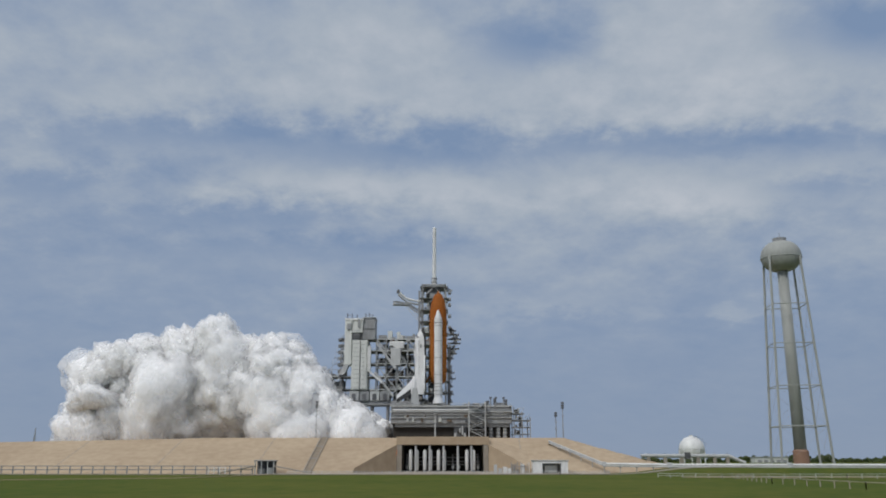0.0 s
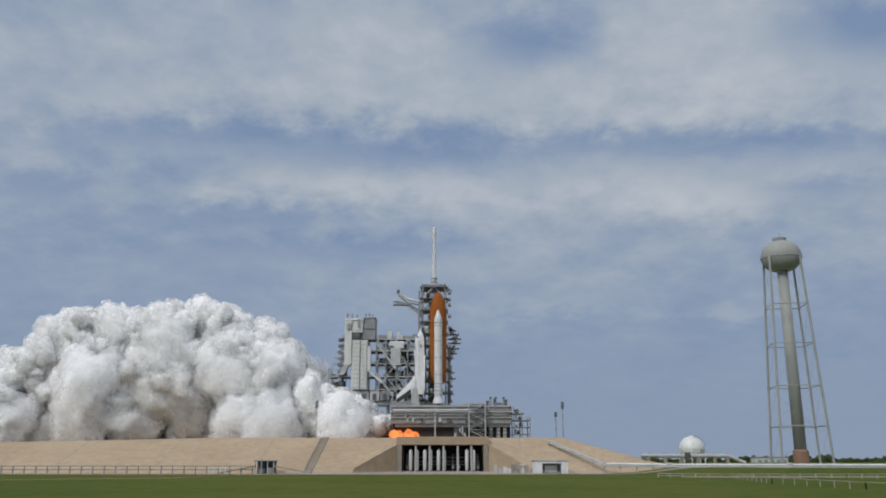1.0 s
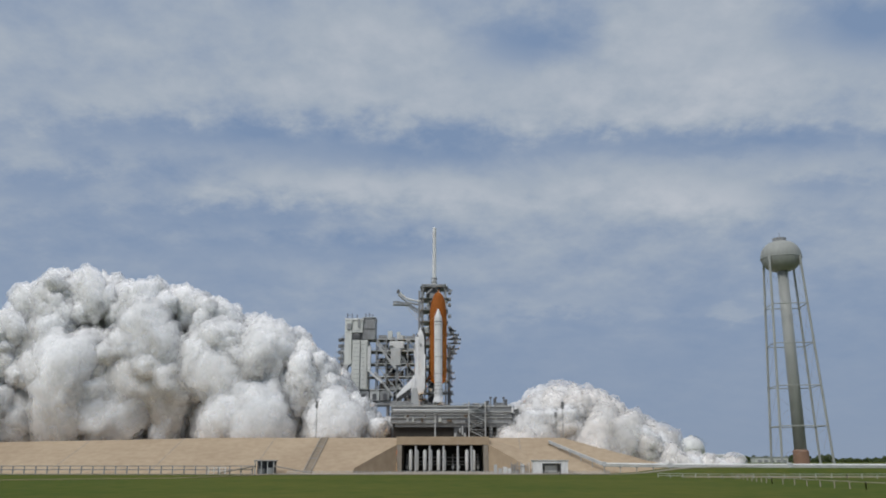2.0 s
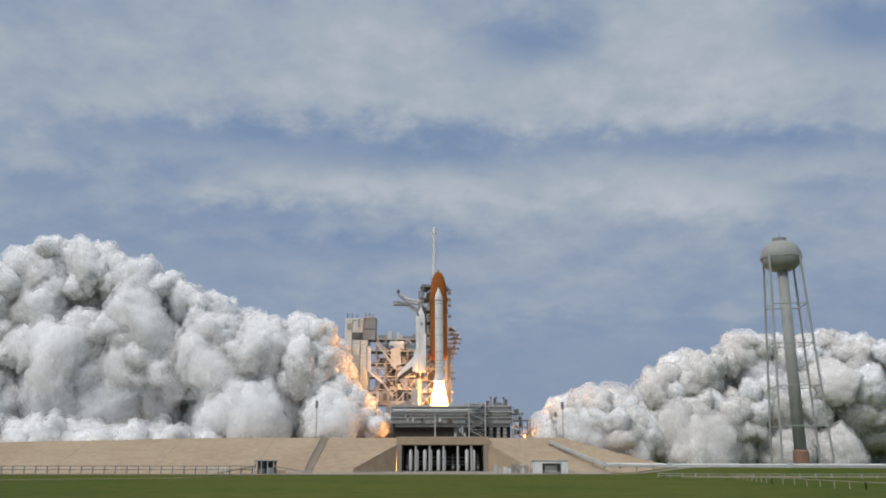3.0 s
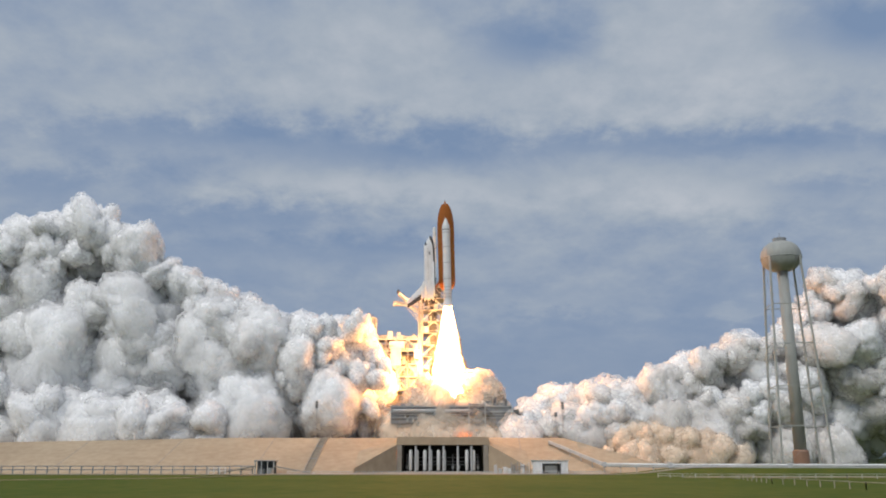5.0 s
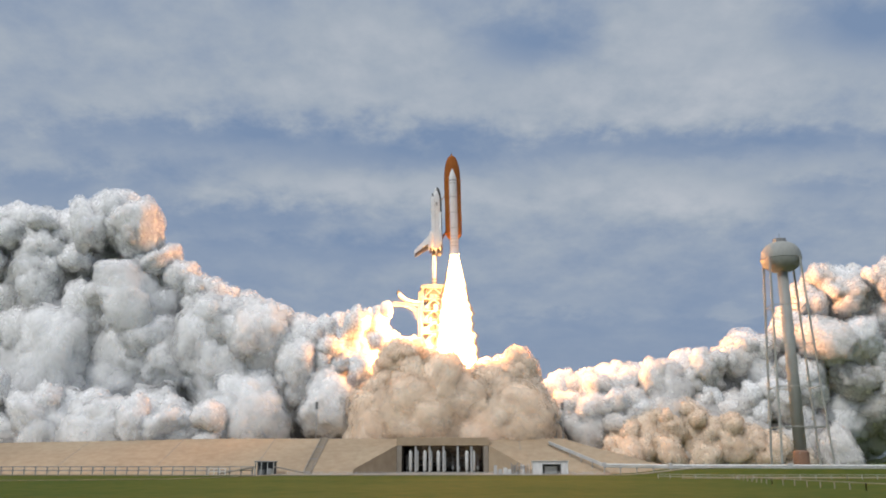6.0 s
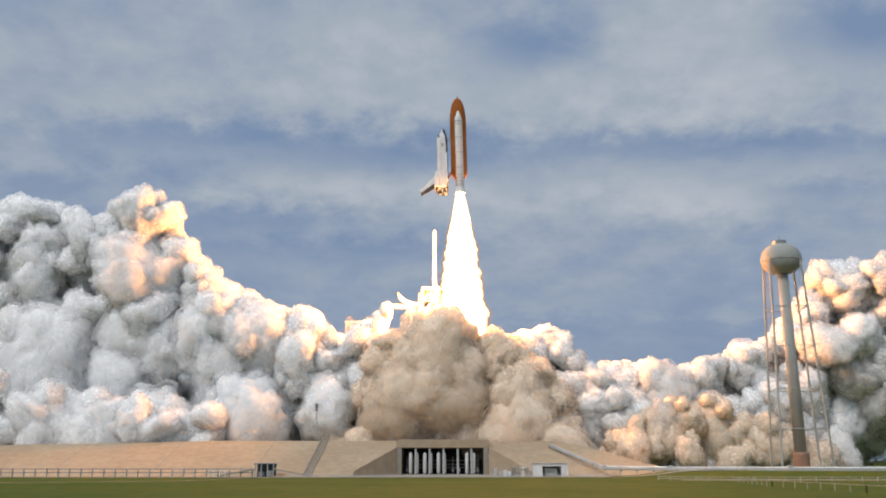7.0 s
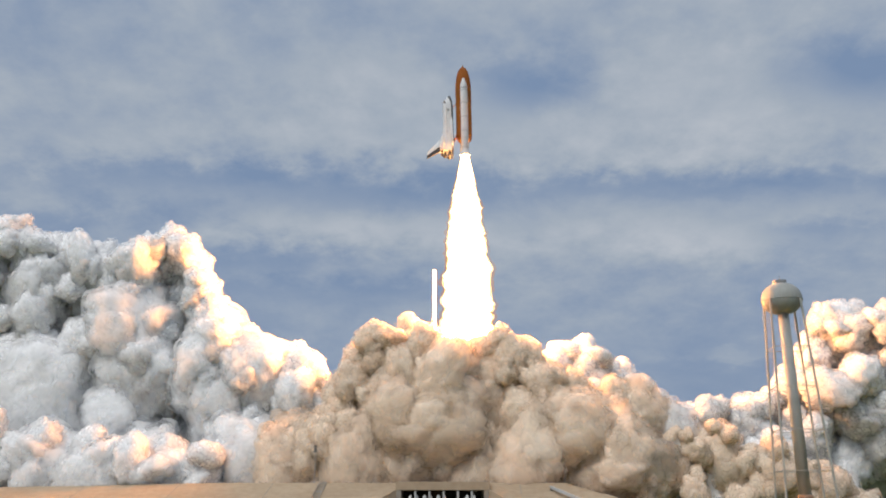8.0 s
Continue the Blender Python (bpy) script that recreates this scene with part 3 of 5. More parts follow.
def build_far_things():
    """Low woods on the horizon and a long white hangar before them."""
    random.seed(11)
    bm = bmesh.new()
    base = bmesh.new()
    bmesh.ops.create_icosphere(base, subdivisions=1, radius=1)
    vs = [v.co.copy() for v in base.verts]
    base.verts.index_update()
    fs = [[v.index for v in f.verts] for f in base.faces]
    base.free()
    verts, faces = [], []
    for i in range(1500):
        x = random.uniform(-1500, 1500)
        y = 930 + random.uniform(0, 90)
        tall = 4.2 + 2.6 * noise.noise((x * 0.012, 2.0, 0)) + (2.6 if 360 < x < 420 else 0)
        for k in range(2):
            r = random.uniform(1.6, 3.6)
            z = random.uniform(1.0, max(2.0, tall)) + random.uniform(0, 2.2)
            o = len(verts)
            for v in vs:
                j = 1 + random.uniform(-0.35, 0.35)
                verts.append((x + v.x * r * j * 1.5, y + v.y * r * j, z + v.z * r * j))
            faces += [[o + q for q in f] for f in fs]
    me = bpy.data.meshes.new("woods")
    me.from_pydata(verts, [], faces)
    me.materials.append(SCRUB)
    tagged(new("woods", me), "dark green low woods along the horizon", "woods", kind="stuff")
    b = thing("far_hangar", "long low white building before the woods", "building")
    part("wall", box(318, 352, 880, 892, 0, 7.6), PANEL, b)
    part("roof", box(317, 353, 879, 893, 7.6, 8.2), STEEL_LIGHT, b)
    for i in range(5):
        part("door", box(321 + i * 6.4, 325 + i * 6.4, 879.7, 880.0, 0, 5), STEEL, b)
    r = thing("far_mast", "thin steel radio mast far behind the slope", "mast")
    for sx, sy in ((-1, -1), (1, -1), (0, 1)):
        beam("leg", (-381 + sx * 1.6, 800 + sy * 1.6, 0), (-381, 800, 34), 0.5, STEEL, r)
    for z in (8, 16, 24):
        part("brace", box(-382.2, -379.8, 799, 801, z, z + 0.5), STEEL, r)


# ---- launch platform ----
def build_platform():
    x0, x1, y0, y1, z0, z1 = -24.0, 31.5, 391.0, 432.0, 21.2, 29.2
    p = thing("launch_platform", "weathered grey steel launch platform on pedestals", "launch platform")
    # hull with an exhaust hole below the boosters, so four blocks round it
    for nm, a in (("hull", (x0, -11, y0, y1)), ("hull", (6, x1, y0, y1)), ("hull", (-11, 6, y0, 402)), ("hull", (-11, 6, 422, y1))):
        part(nm, box(a[0], a[1], a[2], a[3], z0, z1), STEEL, p)
    part("ledge", box(x0 - 0.4, x1 + 0.4, y0 - 1.2, y0 - 0.02, 26.2, 26.6), STEEL_LIGHT, p, "pale walkway ledge")
    part("ledge", box(x0 - 0.2, x1 + 0.2, y0 - 0.8, y0 - 0.02, 23.6, 23.9), STEEL_LIGHT, p)
    part("top_rim", box(x0 - 0.3, x1 + 0.3, y0 - 0.5, y0 - 0.02, 28.7, 29.3), STEEL_LIGHT, p)
    pipe_part("white_pipe", (x0 + 1, y0 - 0.9, 27.2), (x1 - 14, y0 - 0.9, 27.2), 0.28, WHITE, p)
    pipe_part("white_pipe", (x0 + 1, y0 - 1.0, 25.3), (x1 - 2, y0 - 1.0, 25.3), 0.16, STEEL_LIGHT, p)
    for i in range(19):
        x = x0 + 1.2 + i * 2.95
        part("stiffener", box(x - 0.14, x + 0.14, y0 - 0.42, y0 - 0.02, 24.0, 28.6), STEEL, p)
    random.seed(3)
    for i in range(16):
        x = random.uniform(x0 + 2, x1 - 3)
        z = random.choice((24.0, 26.7, 21.9))
        part("wall_box", box(x, x + random.uniform(0.6, 2.2), y0 - 0.9, y0 - 0.05, z, z + random.uniform(0.7, 1.7), 0.05), random.choice((STEEL_DARK, STEEL, PANEL, RUST, STEEL_LIGHT)), p)
    part("lower_girder", box(x0 + 2, x1 - 1, y0 + 1, y0 + 2.4, 19.7, 21.2), STEEL, p)
    part("lower_girder", box(x0 + 2, x1 - 1, y1 - 2.4, y1 - 1, 19.7, 21.2), STEEL, p)
    for x in (x0 + 4, 4.0, x1 - 5):
        for y in (396.0, 427.0):
            part("pedestal", lathe(bmesh.new(), [(1.5, 13.9), (1.5, 14.6), (1.0, 15.0), (1.0, 20.0), (1.5, 21.2)], 18, (x, y)), STEEL_LIGHT, p)
    # added screens that hide the buried flame; the front one's black paints shade
    part("added_flame_screen", box(x0 + 1, x1 - 0.5, 394.2, 394.8, 14.0, 21.2), SHADE_DARK, p, "added dark screen, blackened for shade below the platform")
    part("added_flame_screen", box(x0 + 1, x1 - 0.5, 423.6, 424.4, 14.0, 21.2), STEEL_DARK, p)
    # added walls that keep flame light from leaking out of trench and ends
    part("added_trench_screen", box(x0 + 0.4, x0 + 1.4, 403.1, 420.9, 0.1, 13.9), STEEL_DARK, p)
    part("added_end_screen", box(x0 + 0.6, x0 + 1.0, 399.6, 424.4, 14.0, 21.2), STEEL_DARK, p)
    part("added_end_screen", box(x1 - 0.5, x1 - 0.1, 399.6, 424.4, 14.0, 21.2), STEEL_DARK, p)
    beam("post", (-3.6, 389.6, 14), (-3.6, 389.6, 25.5), 0.55, STEEL_LIGHT, p)
    part("post_head", box(-4.6, -2.6, 389.0, 390.2, 24.8, 26.0, 0.1), STEEL, p)
    # deck rails
    for x in range(int(x0), int(x1) + 1, 3):
        beam("rail_post", (x, y0 + 0.2, z1), (x, y0 + 0.2, z1 + 1.2), 0.09, STEEL_LIGHT, p)
    for z in (0.6, 1.2):
        beam("rail", (x0, y0 + 0.2, z1 + z), (x1, y0 + 0.2, z1 + z), 0.08, STEEL_LIGHT, p)
    # deck equipment
    for x, w, h, y in ((20, 1.6, 2.6, 396), (23.5, 1.0, 3.6, 394), (25, 3, 1.8, 397), (28.6, 1.2, 3.0, 393), (14, 3.2, 1.5, 397), (9.5, 2.0, 1.2, 394), (-20, 2.4, 1.4, 396), (-15.5, 1.6, 1.8, 395)):
        part("deck_box", box(x, x + w, y, y + 2.4, z1, z1 + h, 0.1), STEEL if h < 2 else STEEL_DARK, p)
    for x in (22.2, 24.6, 28.2):
        pipe_part("vent", (x, 395, z1), (x, 395, z1 + 3.6), 0.3, STEEL, p)
        part("vent_cap", lathe(bmesh.new(), [(0.55, z1 + 3.5), (0.55, z1 + 4.1), (0.2, z1 + 4.4)], 10, (x, 395)), STEEL_DARK, p)
    # tail service masts beside the boosters
    for y in (401.5, 422.5):
        loft_pts = []
        for z, w in ((29.2, 2.0), (34.5, 1.9), (38.0, 1.2)):
            loft_pts.append([(-13.5 - w * 0.8, y - 1.4, z), (-13.5 + w, y - 1.4, z), (-13.5 + w, y + 1.4, z), (-13.5 - w * 0.8, y + 1.4, z)])
        part("tail_service_mast", loft(bmesh.new(), loft_pts), STEEL_LIGHT, p, "pale tapered tail service mast")
    for y in (405.7, 418.3):
        for sx in (-1, 1):
            part("holddown_post", box(-2.4 + sx * 2.2 - 0.5, -2.4 + sx * 2.2 + 0.5, y - 0.6, y + 0.6, 29.2, 31.0, 0.1), STEEL, p)

    s = thing("stair_tower", "grey lattice steel stair tower against the platform", "stair tower")
    a0, a1, b0, b1 = 11.8, 19.2, 386.4, 390.0
    for x in (a0, a1):
        for y in (b0, b1 - 0.3):
            beam("column", (x, y, 14), (x, y, 30.6), 0.45, STEEL_LIGHT, s)
    for k in range(5):
        z = 14.4 + k * 3.8
        part("landing", box(a0, a1, b0, b1 - 0.3, z, z + 0.22), STEEL, s)
        if k < 4:
            u, v = (a0, a1) if k % 2 else (a1, a0)
            beam("flight", (u, b0 + 1.2, z + 0.2), (v, b0 + 1.2, z + 3.8), 0.35, STEEL_LIGHT, s, d=1.2)
            beam("handrail", (u, b0, z + 1.2), (v, b0, z + 4.8), 0.12, STEEL_LIGHT, s)
            beam("brace", (v, b0, z + 0.2), (u, b0, z + 3.8), 0.2, STEEL, s)
    n = thing("umbilical_tower", "grey lattice steel service structure beside the platform", "service structure")
    c0, c1, d0, d1 = 32.6, 40.0, 392, 404
    for x in (c0, (c0 + c1) / 2, c1):
        for y in (d0, d1):
            top = 28.8 - (x - c0) * 0.62
            beam("column", (x, y, 14), (x, y, top), 0.42, STEEL, n)
    random.seed(8)
    for k in range(4):
        z = 16.4 + k * 3.1
        w = c1 if z < 24 else (c0 + c1) / 2 + 1
        part("floor_grate", box(c0 - 0.6, w + 0.3, d0 - 0.4, d1, z, z + 0.2), STEEL, n)
        for x in (c0, (c0 + c1) / 2):
            beam("brace", (x, d0, z), (min(w, x + 3.7), d0, z + 3.0), 0.2, STEEL_LIGHT, n)
        for i in range(3):
            x = random.uniform(c0, w - 1.5)
            part("cabinet", box(x, x + random.uniform(0.7, 1.5), d0 + 0.6, d0 + 2, z + 0.2, z + random.uniform(1.2, 2.6), 0.05), random.choice((STEEL_LIGHT, STEEL_DARK, STEEL)), n)
    for x in (22, 25.4, 28.5):
        g = thing("duct_stack", "grey ribbed duct stack below the platform", "duct", "duct stacks below the platform")
        pipe_part("duct", (x, 393.4, 14), (x, 393.4, 20.6), 0.85, STEEL, g, 14)
        for z in (15.2, 16.8, 18.4, 19.8):
            part("rib", lathe(bmesh.new(), [(0.85, z), (1.1, z + 0.1), (1.1, z + 0.35), (0.85, z + 0.45)], 14, (x, 393.4), cap=False), STEEL_LIGHT, g)
    v = thing("valve_stand", "pale cluster of valves below the platform", "valve stand")
    for i in range(5):
        part("valve", box(5.2 + i * 1.1, 6.0 + i * 1.1, 391, 392.4, 15 + (i * 7 % 4), 17.0 + (i * 5 % 4), 0.1), STEEL_LIGHT, v)
    part("frame", box(5.0, 10.8, 392.5, 393, 14, 20), STEEL_DARK, v)


# ---- fixed and rotating service structures ----
def build_fixed_tower():
    f = thing("fixed_service_tower", "grey steel lattice launch tower with work floors", "launch tower")
    x0, x1, y0, y1 = -11.0, 1.4, 434.5, 447.0
    zt = 92.2
    for x in (x0, x1):
        for y in (y0, y1):
            beam("column", (x, y, 14), (x, y, zt), 0.9, STEEL, f)
    xm = (x0 + x1) / 2
    random.seed(21)
    lv = [14 + k * 6.15 for k in range(14)]
    for k, z in enumerate(lv[1:]):
        part("work_floor", box(x0 - 1.0, x1 + 1.2, y0 - 1.2, y1 + 1, z - 0.25, z + 0.1), STEEL, f)
        for y in (y0 - 1.2,):
            beam("handrail", (x0 - 1, y, z + 1.1), (x1 + 1.2, y, z + 1.1), 0.12, STEEL_LIGHT, f)
    for k in range(13):
        a, b = lv[k], lv[k + 1]
        for y in (y0, y1):
            beam("brace", (x0, y, a), (xm, y, b), 0.4, STEEL_LIGHT, f)
            beam("brace", (x1, y, a), (xm, y, b), 0.4, STEEL_LIGHT, f)
        for x in (x0, x1):
            beam("brace", (x, y0, a), (x, y1, b), 0.4, STEEL, f)
        beam("lift_rail", (xm + 1.5, y0 + 3, a), (xm + 1.5, y0 + 3, b), 0.5, STEEL_DARK, f)
        for i in range(3):
            x = random.uniform(x0, x1 - 2)
            part("equipment_box", box(x, x + random.uniform(0.8, 2.6), y0 + 0.4, y0 + 3, a + 0.2, a + random.uniform(1.2, 3.6), 0.06), random.choice((STEEL_DARK, STEEL, STEEL_LIGHT, PANEL)), f)
    # lift shaft, top frame and side platforms
    part("lift_shaft", box(xm - 3, xm + 1, y0 + 5, y0 + 9, 14, 92), STEEL_DARK, f)
    for x in (x0 + 0.4, x1 - 0.6):
        beam("top_post", (x, y0, zt), (x, y0, 95.0), 0.8, STEEL, f)
        beam("top_post", (x, y1, zt), (x, y1, 95.0), 0.8, STEEL, f)
    part("top_frame", box(x0 - 0.3, x1 + 0.3, y0 - 0.6, y1, 94.2, 95.1), STEEL, f)
    part("hammerhead_cab", box(x0 + 2, x1 - 2.5, y0 + 1, y1 - 2, 90, 93.6, 0.1), STEEL_DARK, f)
    beam("crane_jib", (x1 - 3, y0 + 2, 95.4), (x1 + 3.6, y0 + 1, 91.8), 0.7, STEEL, f)
    for z in (90.6, 87, 84, 78, 72):
        part("side_platform", box(x1 + 1.2, x1 + 2.8, y0 - 0.5, y0 + 4, z - 0.2, z + 1.0, 0.05), STEEL, f)
    for z, w in ((71, 5.4), (69, 7.0), (66.6, 8.0), (64.4, 7.8), (61.6, 7.2), (59, 5.8), (56.4, 4.2), (52, 3.2), (49, 4.6), (46, 5.2), (42, 3.8), (38, 4.2), (34, 3.6)):
        part("north_platform", box(x1 + 1.3, x1 + w, y0 + 1, y0 + 6, z - 0.25, z, 0.05), STEEL_DARK, f)
        beam("brace", (x1 + 0.5, y0 + 1, z - 3.2), (x1 + w - 0.5, y0 + 1, z - 0.3), 0.28, STEEL, f)
        beam("handrail", (x1 + 1.3, y0 + 0.9, z + 1.1), (x1 + w, y0 + 0.9, z + 1.1), 0.12, STEEL_LIGHT, f)
        beam("rail_post", (x1 + w - 0.1, y0 + 0.9, z), (x1 + w - 0.1, y0 + 0.9, z + 1.1), 0.12, STEEL_LIGHT, f)
        for k in range(3):
            x = x1 + 1.4 + random.random() * max(0.4, w - 3.0)
            yy = y0 + 1.4 + random.random() * 2
            part("equipment_box", box(x, x + random.uniform(0.5, 1.7), yy, yy + 1.5, z, z + random.uniform(0.7, 2.3), 0.06), random.choice((STEEL_DARK, STEEL, STEEL, RUST, STEEL_LIGHT)), f)
        pipe_part("pipe_run", (x1 + w * 0.6, y0 + 0.8, z - 2.4), (x1 + w * 0.6, y0 + 0.8, z + 1.2), 0.16, STEEL_DARK, f, 6)
    part("cable_tray", box(x1 + 0.9, x1 + 2.4, y0 + 0.5, y0 + 2, 14, 62), STEEL_DARK, f)
    part("cable_tray", box(x0 - 2.0, x0 - 0.9, y0 + 0.5, y0 + 2, 14, 92), STEEL, f)

    m = thing("lightning_mast", "tall white fibreglass lightning mast on the tower", "lightning mast")
    c = (-4.7, 440.0)
    part("mast", lathe(bmesh.new(), [(1.05, 99.2), (1.0, 103), (0.95, 127.4), (0.6, 128.1), (0.1, 128.4)], 24, c), WHITE, m, smooth=False)
    part("socket", lathe(bmesh.new(), [(1.7, 95.1), (1.3, 97.0), (1.25, 99.4)], 20, c), STEEL_LIGHT, m)
    for z in (97.1, 99.2):
        part("collar", lathe(bmesh.new(), [(1.2, z), (1.65, z + 0.1), (1.65, z + 0.5), (1.2, z + 0.6)], 20, c, cap=False), STEEL, m)
    for sx in (-1, 1):
        beam("stay", (c[0] + sx * 5, 438, 92), (c[0] + sx * 0.6, 440, 96.8), 0.45, STEEL_LIGHT, m)

    # the vent arm reaching over to the south, folded back
    v = thing("vent_arm", "grey lattice vent arm with a pale hood duct", "service arm", at=pose(0.8, 0, -5.2))
    pts = [(-11.2, 436, 91.6), (-15.5, 435, 91.6), (-20, 434, 92.6), (-23.0, 433.5, 95.0), (-24.6, 433, 96.6)]
    for a, b in zip(pts, pts[1:]):
        pipe_part("duct", a, b, 0.62, WHITE, v, 12)
        pipe_part("duct", Vector(a) + Vector((0, 3, -1.2)), Vector(b) + Vector((0, 3, -1.2)), 0.5, STEEL_LIGHT, v, 12)
    part("hood", loft(bmesh.new(), [[(-24.4 + r * math.cos(q), 433 + r * math.sin(q), z) for q in [i * math.pi / 6 for i in range(12)]] for r, z in ((0.9, 95.4), (0.8, 96.6), (0.35, 97.4))]), STEEL_DARK, v)
    truss = [(-11.2, 437, 84.5), (-14, 436, 87.2), (-19, 435, 90.2), (-25, 434, 91.2), (-27.2, 434, 90.9)]
    for a, b in zip(truss, truss[1:]):
        for dy in (0, 4):
            beam("chord", (a[0], a[1] + dy, a[2]), (b[0], b[1] + dy, b[2]), 0.5, STEEL, v)
            beam("chord", (a[0], a[1] + dy, a[2] - 2.2 * (1 - (a[2] - 84) / 9)), (b[0], b[1] + dy, b[2] - 1.4), 0.35, STEEL_LIGHT, v)
        beam("web", (a[0], a[1], a[2]), (b[0], b[1] + 4, b[2] - 1.4), 0.25, STEEL_LIGHT, v)
    part("walkway", box(-27, -18, 434.2, 437.6, 89.4, 89.7), STEEL, v)
    beam("hanger", (-18, 435, 89.4), (-11.5, 436, 78), 0.22, STEEL_LIGHT, v)
    beam("hanger", (-21, 435, 89.4), (-13, 436, 80), 0.16, STEEL_LIGHT, v)
    a = thing("crew_access_arm", "white and grey crew access arm swung back", "service arm")
    part("corridor", box(-13.8, -11.8, 420, 434.4, 55.0, 58.0, 0.15), STEEL_LIGHT, a)
    part("white_room", box(-14.5, -11.5, 417.5, 420, 54.5, 58.4, 0.15), WHITE, a)


def build_rotating_structure():
    r = thing("rotating_service_structure", "grey lattice rotating service structure swung open", "service structure")
    # payload room: tall pale boxes
    part("payload_room", box(-46.3, -38.2, 424.5, 440, 39.0, 64.3, 0.15), PANEL, r, "pale panelled payload room")
    part("room_door", box(-45.6, -42.2, 423.9, 424.4, 39.6, 63.5, 0.1), PANEL, r)
    part("room_door", box(-41.8, -38.8, 423.9, 424.4, 39.6, 63.5, 0.1), PANEL, r)
    part("room_rib", box(-42.15, -41.85, 423.4, 424.5, 39.2, 63.8), STEEL, r)
    part("room_side_flange", box(-38.1, -36.6, 423.6, 427, 49, 61, 0.12), WHITE, r)
    part("side_column", box(-50.0, -46.4, 423.8, 430, 51.6, 74.6, 0.15), PANEL, r, "tall pale side column")
    part("column_bracket", loft(bmesh.new(), [[(-50.0 - q, 424, z), (-47.4 - q, 424, z), (-47.4 - q, 428, z), (-50.0 - q, 428, z)] for q, z in ((0, 52), (1.6, 48.5), (3.0, 46.5))]), STEEL_LIGHT, r)
    part("hood", box(-46.3, -41.0, 424.2, 436, 68.0, 74.4, 0.12), PANEL, r)
    part("hood_lip", box(-50.2, -40.6, 423.6, 425, 74.4, 75.3, 0.08), WHITE, r)
    part("hoist_house", box(-40.9, -34.6, 425, 436, 64.6, 75.6, 0.1), STEEL, r, "grey hoist house")
    part("hoist_band", box(-40.95, -34.55, 424.8, 425.2, 69.6, 70.2), STEEL_DARK, r)
    # a solid dark block whose colour stands for the shaded gap here
    part("painted_opening", box(-46.0, -42.4, 424.0, 425, 65.2, 67.6), STEEL_DARK, r)
    part("room_soffit", box(-46.3, -41.0, 425.1, 436, 64.4, 68.0), STEEL_DARK, r)
    part("small_hoist", box(-48.8, -46.8, 423.0, 423.78, 69.5, 72.5, 0.1), STEEL, r)
    part("small_hoist", box(-43.4, -42.4, 423.4, 424.18, 70.5, 75.0, 0.1), STEEL, r)
    beam("white_strut", (-38.0, 423.6, 49.0), (-30.8, 424.5, 42.8), 0.9, WHITE, r)
    for k in range(6):
        z = 48 + k * 3.2
        beam("side_brace", (-53.5, 427, z), (-50.2, 427, z + 3.2), 0.35, STEEL, r)
        part("side_box", box(-53.6, -50.4, 427.5, 430, z, z + 1.6, 0.05), STEEL_DARK if k % 2 else STEEL, r)
    part("roof_rim", box(-41.2, -34.4, 424.6, 436.4, 75.6, 76.0), STEEL_LIGHT, r)
    for x in (-49, -46.5, -44, -39.6, -37.8, -36):
        beam("roof_post", (x, 425, 75.2), (x, 425, 77.4 + (x * 7 % 2) * 0.6), 0.35, STEEL_DARK, r)
    for x0, x1 in ((-49, -46.5), (-39.6, -36)):
        beam("roof_rail", (x0, 425, 77.2), (x1, 425, 77.2), 0.25, STEEL, r)
    for i in range(14):
        z = 40.5 + i * 2.2
        part("seam", box(-45.5, -42.3, 423.84, 423.88, z - 0.2, z - 0.05), STEEL, r)
        part("ladder_rung", box(-40.9, -39.8, 423.6, 423.88, z - 0.8, z - 0.62), STEEL, r)
    # the truss bridge between the room and the tower
    lv = [33.5, 39.5, 46.0, 52.5, 59.0, 65.0]
    xs = [-58, -52, -34, -29.0, -23.5, -18, -12.6]
    random.seed(31)
    for y in (427.0, 438.0):
        for x in xs:
            top = 65.0 if x > -50 else (61 if x > -55 else 50)
            beam("column", (x, y, 33.0), (x, y, top), 0.65, STEEL, r)
        for z in lv:
            x_lo = -58 if z < 50 else (-52 if z < 62 else -34)
            beam("girder", (x_lo, y, z), (-12.6, y, z), 0.6, STEEL if y > 430 else STEEL_LIGHT, r)
        for xa, xb in zip(xs[2:], xs[3:]):
            for j, (za, zb) in enumerate(zip(lv, lv[1:])):
                q = random.random()
                if q < 0.8:
                    a, b = ((xa, y, za), (xb, y, zb)) if (j + int(xa)) % 2 else ((xb, y, za), (xa, y, zb))
                    beam("brace", a, b, 0.42, STEEL_LIGHT, r)
                if q < 0.35:
                    beam("brace", (a[0], y, b[2]), (b[0], y, a[2]), 0.3, STEEL, r)
        for j in range(2):
            beam("brace", (-58, y, lv[j]), (-52, y, lv[j + 1]), 0.4, STEEL_LIGHT, r)
            beam("brace", (-52, y, lv[j]), (-58, y, lv[j + 1]), 0.3, STEEL, r)
    beam("main_diagonal", (-34, 426, 63), (-24, 426, 50), 1.1, STEEL_LIGHT, r)
    beam("main_diagonal", (-34.5, 426, 48), (-25, 426, 36), 1.1, STEEL_LIGHT, r)
    for z in lv:
        x_lo = -58 if z < 50 else (-52 if z < 62 else -34)
        part("deck", box(x_lo, -12.6, 427.4, 437.6, z - 0.12, z + 0.12), STEEL_DARK, r)
        for k in range(10):
            x = random.uniform(x_lo + 1, -14)
            if -50 < x < -35:
                continue
